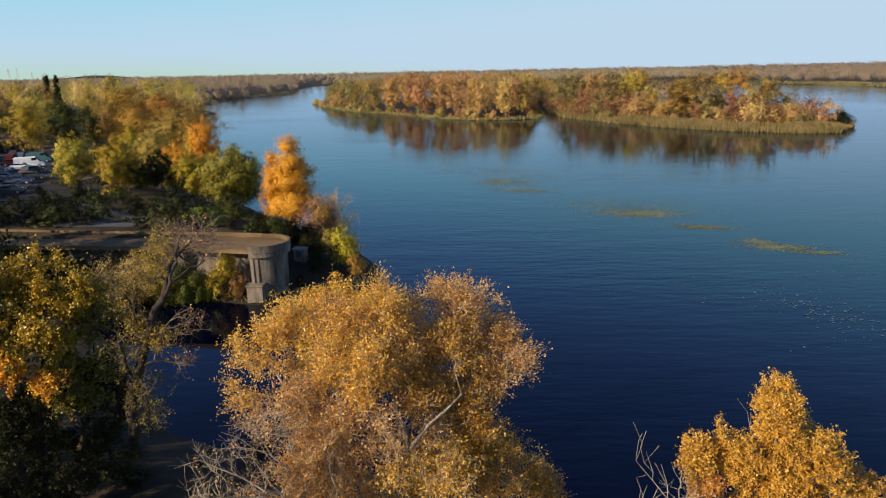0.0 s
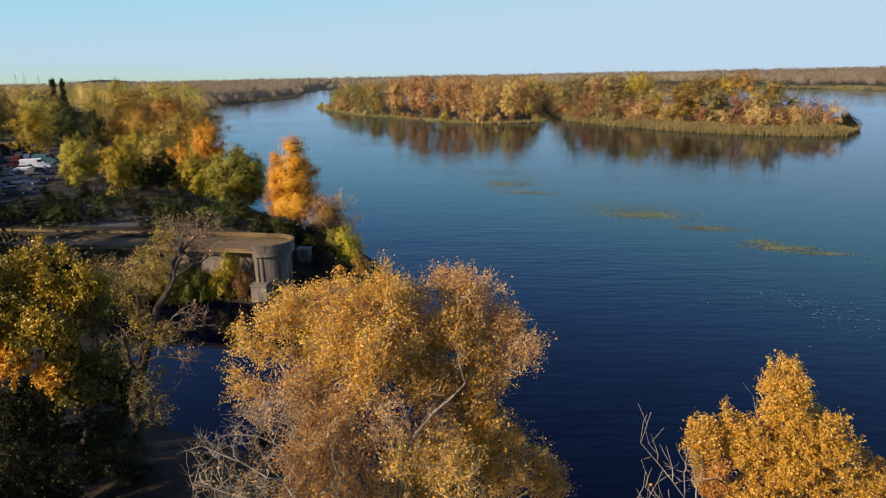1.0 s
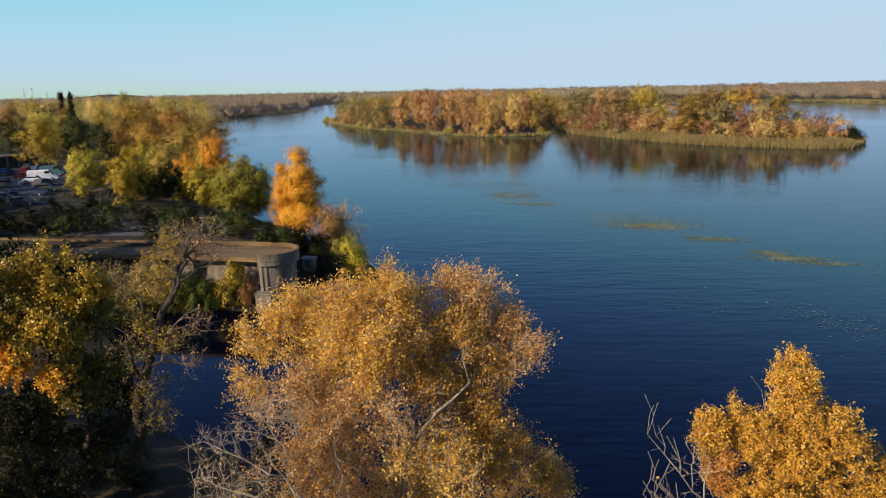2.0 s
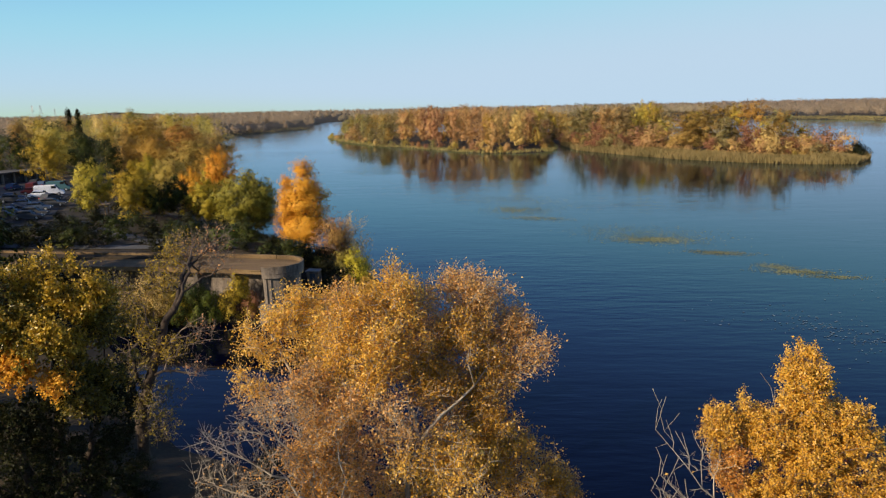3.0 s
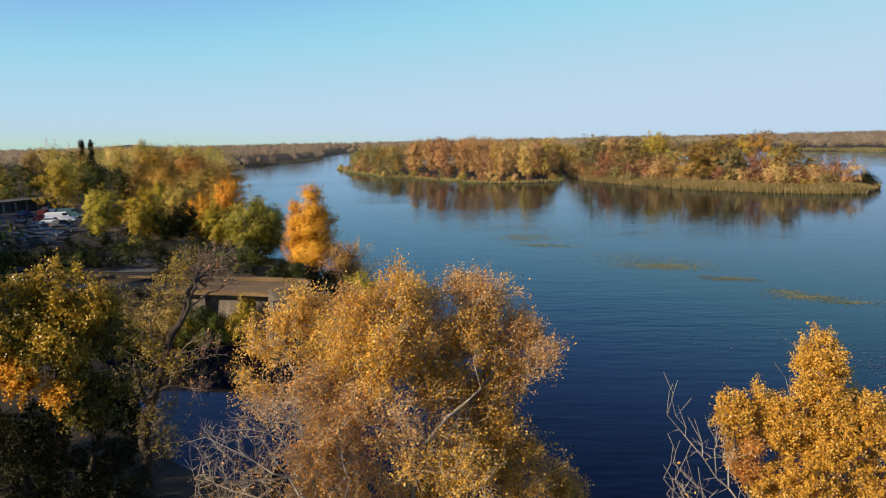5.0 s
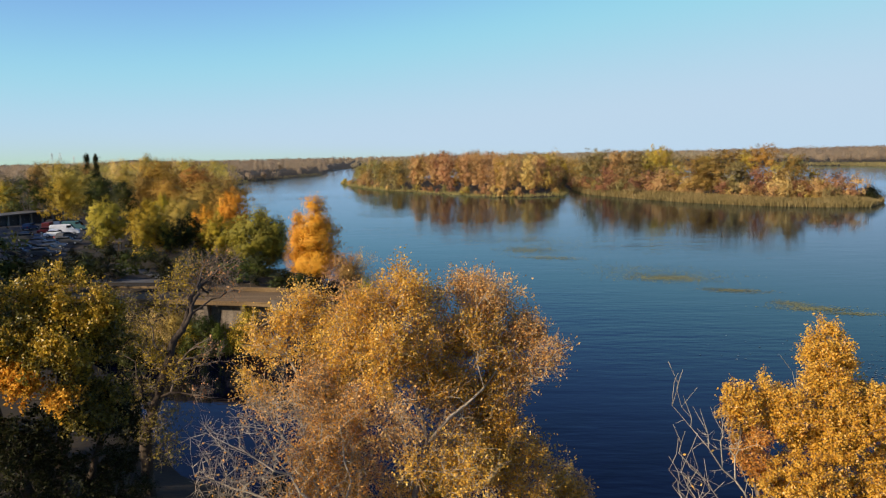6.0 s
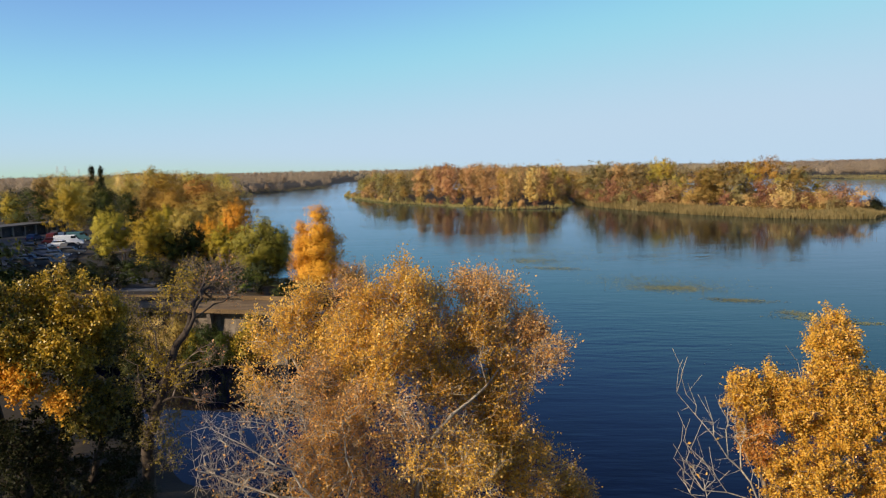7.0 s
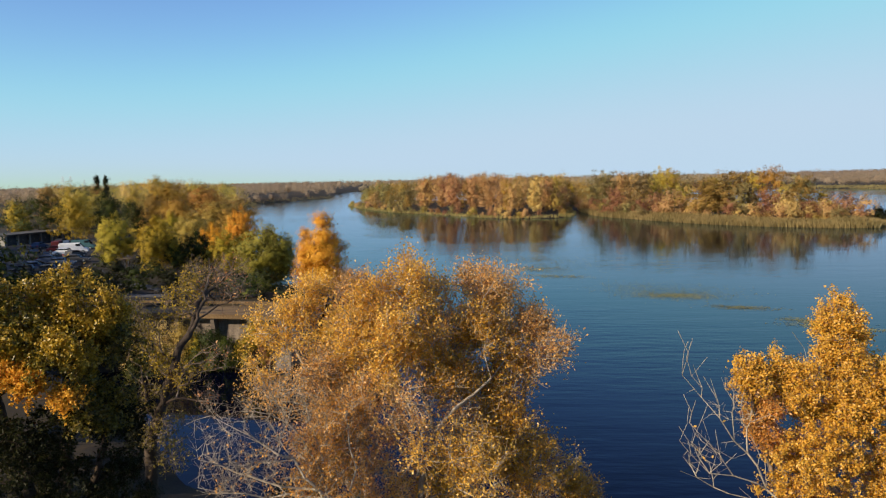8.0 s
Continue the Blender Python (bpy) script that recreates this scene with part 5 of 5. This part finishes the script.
stand("egg", -54.4, 150, 14.0, ORANGE, 0.79)
stand("egg", -46.4, 108, 11.7, GREEN, 0.98)
stand("egg", -48.0, 104, 11.0, GREEN, 1.04)
stand("willow", -33.9, 104, 13.3, WILLOW, 1.22, "weeping willow over the river")
stand("willow", -32.8, 104.6, 10.8, WILLOW, 0.85, "weeping willow over the river")
stand("oval", -62.5, 166, 13.2, AMBER, 1.1)
stand("round", -59.6, 158, 9.4, LIME, 1.0)
# behind the car park
for kind, x, y, top, mat, wide in (
        ("round", -146, 206, 16.4, GREEN, 1.1), ("round", -128, 204, 15.8, GREEN, 1.1), ("round", -118, 206, 14.8, GREEN, 1.2), ("round", -108, 204, 14.8, GREEN, 1.1),
        ("spire", -173.6, 300, 24.6, DARKSHADEGREEN, 0.85), ("spire", -169.6, 300, 24.2, DARKSHADEGREEN, 0.85), ("round", -163, 332, 24.0, KHAKI, 0.9), ("round", -103, 222, 17.0, KHAKI, 1.3), ("round", -96, 210, 13.6, AMBER, 1.1),
        
        ("broad", -138, 196, 16.0, KHAKI, 1.1), ("broad", -124, 214, 17.0, KHAKI, 1.1), ("round", -76, 182, 10.2, GREEN, 1.2), ("round", -92, 236, 15.0, KHAKI, 1.2), ("round", -100, 252, 13.8, GREEN, 1.2), ("round", -118, 262, 16.0, TAN, 1.3),
        ("oval", -74, 150, 9.6, OLIVE, 1.2), ("oval", -70, 140, 10.2, GREEN, 1.2), ("round", -82, 200, 12.0, GREEN, 1.1), ("round", -134, 190, 14.0, OLIVE, 1.1), ("round", -150, 186, 17.0, GREEN, 1.2), ("round", -128, 152, 13.0, GREEN, 1.2),
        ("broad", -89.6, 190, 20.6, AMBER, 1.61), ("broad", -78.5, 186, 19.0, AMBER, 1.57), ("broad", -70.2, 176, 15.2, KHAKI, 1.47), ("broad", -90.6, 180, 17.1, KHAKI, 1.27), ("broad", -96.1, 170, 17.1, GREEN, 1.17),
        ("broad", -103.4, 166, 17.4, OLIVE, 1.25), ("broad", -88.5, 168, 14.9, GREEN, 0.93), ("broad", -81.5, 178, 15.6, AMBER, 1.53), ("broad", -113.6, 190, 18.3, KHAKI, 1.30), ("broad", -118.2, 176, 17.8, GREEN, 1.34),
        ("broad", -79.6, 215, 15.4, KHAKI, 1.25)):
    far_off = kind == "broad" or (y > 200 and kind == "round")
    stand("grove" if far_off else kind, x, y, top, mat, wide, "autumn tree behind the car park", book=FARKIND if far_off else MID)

# unseen trees, added on the near bank and beside the car park to throw the long shadows
for kind, x, y, top, mat, wide in (
        ("broad", -30, 19, 12.5, OLIVE, 1.1), ("broad", -36, 27, 12.5, GREEN, 1.1), ("broad", -27, 10, 12, OLIVE, 1.1), ("broad", -44, 36, 13, OLIVE, 1.1), ("broad", -24.5, 21, 9, GREEN, 1.1), ("broad", -20, 15, 8, GREEN, 1.1),
        ("broad", -48.5, 63.5, 15, GREEN, 1.2), ("broad", -46.5, 59, 14.5, GREEN, 1.2), ("broad", -53, 65.5, 14, GREEN, 1.2), ("broad", -51, 60.5, 13.5, OLIVE, 1.2), ("broad", -60, 60, 14, OLIVE, 1.2), ("broad", -72, 70, 19, GREEN, 1.1), ("broad", -82, 79, 20, OLIVE, 1.1), ("broad", -91, 88, 21, GREEN, 1.1), ("broad", -100, 99, 21, OLIVE, 1.1), ("broad", -108, 111, 21, GREEN, 1.1),
        ("broad", -118, 124, 21, OLIVE, 1.1), ("broad", -128, 137, 21, GREEN, 1.1), ("broad", -54, 52, 14, GREEN, 1.1), ("broad", -62, 72, 12.5, GREEN, 1.1), ("broad", -77, 73, 19, GREEN, 1.1), ("broad", -87, 83, 20, OLIVE, 1.1),
        ("broad", -96, 93, 20, GREEN, 1.1), ("broad", -104, 105, 20, OLIVE, 1.1), ("broad", -113, 117, 20, GREEN, 1.1), ("broad", -123, 130, 20, OLIVE, 1.1)):
    stand("shade", x, y, top, mat, wide, "unseen tree added to shade the bank", book=FARKIND)


class Mass:
    """Trees too many to count, gathered into one mesh."""

    def __init__(self, name, label):
        self.name, self.label, self.v, self.f, self.i, self.o, self.mats, self.n = name, label, [], [], [], [], [], 0
        self.g = np.random.default_rng(77)

    def add(self, kind, x, y, top, mat, wide=1.0, *_, **__):
        pair = dice.choice(FARKIND[kind])
        base = level(x, y)
        s = (top - base) / (20.0 if kind == "poplar" else 5.0 if kind == "bush" else 16.0)
        a = dice.uniform(0, 6.28)
        if mat not in self.mats:
            self.mats.append(mat)
        me = pair[1]
        v = np.empty(len(me.vertices) * 3, np.float32)
        me.vertices.foreach_get("co", v)
        keep = self.g.random(len(v) // 12) < 0.32
        v = v.reshape(-1, 4, 3)[keep].reshape(-1, 3)
        o = NORMALS[me.name][::4][keep]
        self.o.append(np.c_[o[:, 0] * math.cos(a) - o[:, 1] * math.sin(a), o[:, 0] * math.sin(a) + o[:, 1] * math.cos(a), o[:, 2]])
        c, sn = math.cos(a) * s * wide, math.sin(a) * s * wide
        self.v.append(np.c_[x + v[:, 0] * c - v[:, 1] * sn, y + v[:, 0] * sn + v[:, 1] * c, base + v[:, 2] * s])
        self.f.append(np.arange(len(v)).reshape(-1, 4) + self.n)
        self.i.append(np.full(len(v) // 4, self.mats.index(mat)))
        self.n += len(v)

    def done(self):
        me = mesh_of(self.name, np.concatenate(self.v), np.concatenate(self.f), self.mats, np.concatenate(self.i))
        soften(me, np.concatenate(self.o))
        tagged(new(self.name, me), self.label, "woods", kind="stuff")


def scatter(seed, poly, x0, x1, y0, y1, gap, margin):
    """Jittered places on land inside an outline, at least margin from its shore."""
    g = np.random.default_rng(seed)
    xx, yy = np.meshgrid(np.arange(x0, x1, gap), np.arange(y0, y1, gap))
    xx, yy = xx.ravel() + g.uniform(-0.42, 0.42, xx.size) * gap, yy.ravel() + g.uniform(-0.42, 0.42, xx.size) * gap
    d = inside(poly, xx, yy)
    ok = d > margin
    return xx[ok], yy[ok], d[ok], g


# the left bank up the river
bank_mass = Mass("woodland", "olive and tan wood along the left bank")
xx, yy, dd, g = scatter(21, LEFT_BANK, -330, -66, 205, 560, 14, 1.5)
for x, y, d in zip(xx, yy, dd):
    if x < -0.66 * y or (x > -130 and y < 262) or (x + 178) ** 2 + (y - 310) ** 2 < 500:
        continue
    mat = g.choice([TAN, KHAKI, AMBER, RUSSET, SAGE, GREEN], p=[0.2, 0.3, 0.14, 0.06, 0.2, 0.1])
    (stand if y < 300 else bank_mass.add)("grove" if y < 300 else "broad", x, y, level(x, y) + g.uniform(8, 17), mat, 1.0, "tree in the riverside wood", "riverside wood", book=FARKIND)
bank_mass.done()

xx, yy, dd, g = scatter(32, LEFT_BANK, -110, -34, 98, 262, 7.6, 2)
for x, y, d in zip(xx, yy, dd):
    if x < -62 - 0.36 * (y - 98) + (10 if y > 190 else 0) and y < 192:
        continue
    stand("bush", x, y, level(x, y) + g.uniform(1.2, 3.4), g.choice([GREEN, DARKSHADEGREEN, OLIVE], p=[0.4, 0.35, 0.25]), 1.3, "undergrowth shrub beneath the trees", "bank undergrowth", book=FARKIND)

# the two islands
mass_a = Mass("woodland", "tan and olive trees in the depth of the wooded island")
mass_b = Mass("woodland", "olive and golden trees in the depth of the low island")
xx, yy, dd, g = scatter(22, ISLAND_A, -115, 75, 305, 595, 9.5, 5)
for x, y, d in zip(xx, yy, dd):
    u = x / y
    if d > 40 and g.random() < 0.6:
        continue
    if u < -0.105:
        front = d < 16
        mat = g.choice([SAGE, KHAKI, TAN], p=[0.72, 0.2, 0.08] if front else [0.5, 0.3, 0.2])
        h, kind = g.uniform(9, 13) if front else g.uniform(14, 17.5), "broad"
    elif u < 0.02:
        mat = g.choice([TAN, RUSSET, KHAKI], p=[0.74, 0.1, 0.16])
        h, kind = g.uniform(17, 21.5), "poplar"
    else:
        mat = g.choice([TAN, AMBER, SAGE, KHAKI], p=[0.56, 0.1, 0.16, 0.18])
        h, kind = g.uniform(14, 20.5), g.choice(["poplar", "broad"])
    if d < 8:
        h *= 0.7
    (stand if d < 21 and y < 520 else mass_a.add)(kind, x, y, level(x, y) + h, mat, 1.0, "tree in the island wood", "island wood", book=FARKIND)
mass_a.done()
xx, yy, dd, g = scatter(23, ISLAND_A, -115, 75, 305, 595, 5.5, 0.6)
for x, y, d in zip(xx, yy, dd):
    if d < 6.5 and y < 520:
        mat = g.choice([KHAKI, SAGE, TAN, RUSSET], p=[0.25, 0.55, 0.15, 0.05] if x / y < -0.1 else [0.15, 0.1, 0.45, 0.3])
        stand("bush", x, y, level(x, y) + g.uniform(2.0, 4.6), mat, 1.0, "shrub on the island shore", "island shore shrubs", book=FARKIND)
xx, yy, dd, g = scatter(24, ISLAND_B, 44, 146, 228, 512, 11.0, 11)
for x, y, d in zip(xx, yy, dd):
    u = x / y
    if u > 0.455 or (u > 0.405 and d < 22) or (d < 24 and x > 64):
        continue
    mat = g.choice([SAGE, KHAKI, TAN], p=[0.36, 0.52, 0.12]) if d < 30 else g.choice([TAN, KHAKI, RUSSET, SAGE], p=[0.34, 0.28, 0.08, 0.3])
    h = g.uniform(11.5, 17) if d < 26 else g.uniform(14, 20)
    (stand if d < 30 and y < 400 else mass_b.add)("broad", x, y, level(x, y) + h, mat, 1.12, "tree on the low island", "island wood", book=FARKIND)
mass_b.done()
xx, yy, dd, g = scatter(25, ISLAND_B, 44, 146, 228, 460, 5.6, 2.0)
for x, y, d in zip(xx, yy, dd):
    if d < 8.5 and x > 64:
        continue
    if (d < 19 and y < 360) or (x < 75 and d < 14):
        mat = g.choice([RUSSET, TAN, SAGE, KHAKI], p=[0.42, 0.3, 0.14, 0.14])
        stand("bush", x, y, level(x, y) + g.choice([2.0, 2.8, 3.8, 4.8, 6.2]) * g.uniform(0.9, 1.1), mat, 1.0, "shrub behind the reeds", "island shrubs", book=FARKIND)
for x, y, top, mat, wide in (
        (83, 285, 17.3, KHAKI, 1.57), (95, 290, 19.7, KHAKI, 1.73), (98, 280, 14.9, SAGE, 1.46), (115, 300, 21.1, AMBER, 1.12), (113, 312, 19.2, AMBER, 1.08), (121, 290, 16.5, SAGE, 1.32),
        (125, 276, 11.5, OLIVE, 1.22), (79, 330, 21.4, AMBER, 1.10), (68, 320, 19.6, SAGE, 1.33), (54, 350, 21.3, SAGE, 1.38), (80, 305, 14.7, KHAKI, 1.29), (64, 345, 20.1, TAN, 1.10),
        (94, 300, 16.9, OLIVE, 1.37)):
    stand("broad", x, y, top, mat, wide, "tree standing above the shrubs of the low island", "island wood", book=FARKIND)
for x, y, top, mat, wide in (
        (101, 268, 11.3, RUSSET, 0.96), (75, 300, 11.2, RUSSET, 1.40), (55, 325, 12.2, RUSSET, 0.86), (108, 262, 10.2, TAN, 1.31), (118, 258, 8.9, TAN, 1.45), (124, 255, 10.5, RUSSET, 1.31),
        (128, 252, 9.4, TAN, 1.02), (70, 305, 10.1, RUSSET, 1.04), (81, 290, 8.7, TAN, 1.12), (113, 260, 8.5, RUSSET, 1.18)):
    stand("bush", x, y, top, mat, wide, "round shrub behind the reeds", "island shrubs", book=FARKIND)
for x, y, top in ((134, 252, 5.2), (137, 258, 5.6), (131, 247, 4.2), (138.5, 265, 5.0)):
    stand("bush", x, y, top, DARKSHADEGREEN, 1.0, "willow bush at the island's tip", "island tip bushes", book=FARKIND)


def reed_bed(seed, poly, x0, x1, y0, y1, margin0, margin1, n, tall, label):
    g = np.random.default_rng(seed)
    x, y = g.uniform(x0, x1, n * 6), g.uniform(y0, y1, n * 6)
    d = inside(poly, x, y)
    ok = (d > margin0) & (d < margin1)
    x, y = x[ok][:n], y[ok][:n]
    z = np.maximum(ground_at(x, y), -0.3)
    k = len(x)
    h = tall * g.uniform(0.5, 1.1, k) * (0.8 + 0.3 * np.abs(np.sin(x * 0.13 + y * 0.07) * np.sin(x * 0.06)))
    a = g.uniform(0, math.pi, k)
    w = g.uniform(0.03, 0.08, k) * tall ** 0.9
    lean = g.normal(0, 0.3, (k, 2)) * h[:, None]
    p = np.c_[x, y, z]
    side = np.c_[np.cos(a) * w, np.sin(a) * w, np.zeros(k)]
    mid = np.c_[lean * 0.4, h * 0.55]
    tip = np.c_[lean, h]
    V = np.stack([p - side, p + side, p + mid + side * 0.8, p + mid - side * 0.8, p + tip], axis=1).reshape(-1, 3)
    i = np.arange(k) * 5
    F = np.concatenate([np.c_[i, i + 1, i + 2], np.c_[i, i + 2, i + 3], np.c_[i + 3, i + 2, i + 4]])
    tagged(new("reeds", mesh_of("reeds", V, F, [REED])), label, "reeds", kind="stuff")


reed_bed(26, ISLAND_B, 44, 146, 228, 370, -1.5, 10, 42000, 2.2, "olive-tan reed bed along the low island's shore")
reed_bed(27, ISLAND_A, -112, 42, 305, 540, -1.0, 4.0, 16000, 1.5, "olive and tan reeds along the wooded island's shore")
reed_bed(28, LEFT_BANK, -230, -140, 370, 800, -1.0, 6, 2500, 1.6, "tan reeds on the far spit and shore")
reed_bed(29, FAR_BANK, 300, 620, 480, 800, -2, 26, 9000, 2.2, "pale tan reed flat along the far bank")
reed_bed(31, LEFT_BANK, -36, -8, 62, 80, 0.0, 1.8, 700, 0.6, "dry reeds at the inlet's edge below the terrace")


def far_wood(seed, poly, x0, x1, y0, y1, n, tall, size, margin, label, weight=1.0, k=60):
    """A wood too far and dense to count, as one mesh of leaf clumps."""
    g = np.random.default_rng(seed)
    x = g.uniform(x0, x1, n * 8)
    y = y0 + (y1 - y0) * g.random(n * 8) ** weight
    d = inside(poly, x, y)
    ok = (d > margin) & (np.abs(x) < 0.72 * y + 30)
    x, y, d = x[ok][:n], y[ok][:n], d[ok][:n]
    h = tall * g.uniform(0.55, 1.12, len(x)) * np.clip(0.55 + d / 60, 0.55, 1) * (0.9 + 0.16 * np.sin(x * 0.011 + y * 0.004) * np.sin(x * 0.027 + 1.3))
    c = g.normal(size=(len(x), k, 3))
    c /= np.linalg.norm(c, axis=2)[..., None]
    c *= (g.random((len(x), k)) ** 0.35)[..., None]
    c[..., :2] *= (h * g.uniform(0.36, 0.62, len(x)))[:, None, None]
    c[..., 2] = (c[..., 2] * 0.46 + 0.53) * h[:, None]
    c += np.stack([x, y, ground_at(x, y)], axis=1)[:, None]
    hub = np.stack([x, y, ground_at(x, y) + 0.45 * h], axis=1)[:, None]
    V, F = leaf_quads(g, c.reshape(-1, 3), size, 0, 0.85, facing=(c - hub).reshape(-1, 3), stray=0.16)
    tagged(new("woodland", soften(mesh_of("woodland", V, F, [WOODS]), (c - hub).reshape(-1, 3))), label, "woods", kind="stuff")


far_wood(41, LEFT_BANK, -700, -170, 480, 1200, 800, 15, 1.0, 1, "brown and olive wood along the river's left bank", 1.3, 120)
far_wood(42, LEFT_BANK, -2300, -230, 1000, 3400, 1300, 17, 2.4, 10, "far brown woodland on the left bank", 1.4, 44)
far_wood(43, FAR_BANK, -250, 420, 1040, 1700, 800, 19, 1.35, 8, "far tan woodland across the river", 1.3, 105)
far_wood(44, FAR_BANK, 330, 1300, 560, 1500, 1000, 17, 1.05, 26, "tan and olive woodland along the far bank", 1.2, 130)
far_wood(45, FAR_BANK, -250, 2700, 1500, 3600, 1400, 19, 2.6, 10, "hazy far woodland on the horizon", 1.3, 44)


# ---------------------------------------------------------------- floating leaves on the river
def lily_patch(seed, blobs, size, label, mat=LILY):
    """Floating leaves: blobs of centre, half length, half width, turn in degrees, number."""
    g = np.random.default_rng(seed)
    P = []
    for x, y, a, b, turn, n in blobs:
        n = int(n * 2.2)
        a, b = a * 1.3, b * 1.5
        q = g.normal(0, 0.5, (n, 2)) * (a, b)
        c, s = math.cos(radians(turn)), math.sin(radians(turn))
        P.append(np.c_[x + q[:, 0] * c - q[:, 1] * s, y + q[:, 0] * s + q[:, 1] * c])
    P = np.concatenate(P)
    k = len(P)
    r = size * g.uniform(0.4, 1.1, k)
    ang = np.arange(6) * math.pi / 3
    ring = np.stack([P[:, None, 0] + r[:, None] * np.cos(ang) * g.uniform(0.75, 1.2, (k, 6)), P[:, None, 1] + r[:, None] * np.sin(ang) * g.uniform(0.75, 1.2, (k, 6)),
                     0.02 + np.abs(g.normal(0, 0.012, (k, 6)))], axis=2)
    tagged(new("lily_pads", mesh_of("lily_pads", ring.reshape(-1, 3), np.arange(6 * k).reshape(-1, 6), [mat])), label, "water plants", kind="stuff")


lily_patch(51, [(9, 142, 5, 3.5, -20, 500), (12, 131, 5, 2, -20, 260), (6, 160, 10, 6, -30, 300), (14, 150, 8, 10, 0, 260)], 0.13, "olive floating weed patches in mid-river")
lily_patch(52, [(28, 108.4, 5, 2.2, -10, 700), (24, 116, 6, 5, -20, 260), (31, 112, 7, 6, 0, 220)], 0.12, "yellow-green floating weed patch")
lily_patch(53, [(34.4, 98.2, 3.4, 1.2, -18, 320)], 0.11, "small pale floating weed patch")
lily_patch(54, [(38.5, 89.5, 2, 1.2, -20, 160), (40, 86.4, 3.4, 1.2, -12, 420), (43.5, 83.4, 2.4, 0.6, -10, 160)], 0.10, "yellow-green floating weed streak")
lily_patch(55, [(28, 70, 5, 2.5, -30, 8), (32, 66, 3, 2.5, -30, 34), (33.5, 63, 3, 2, -30, 26), (36, 60, 4, 3, -20, 44), (22.6, 66.5, 2, 1, 0, 4), (44, 76, 6, 4, 0, 14), (30, 54, 5, 2, 0, 3)], 0.115, "scattered lily pads on dark water, paled by sky sheen in their colour", PADS)
lily_patch(56, [(-120, 330, 14, 10, 60, 420), (-100, 250, 8, 16, 40, 300), (-84, 215, 8, 12, 40, 220), (-104, 300, 9, 12, 30, 240)], 0.3, "pale weed streaks along the far left shore")
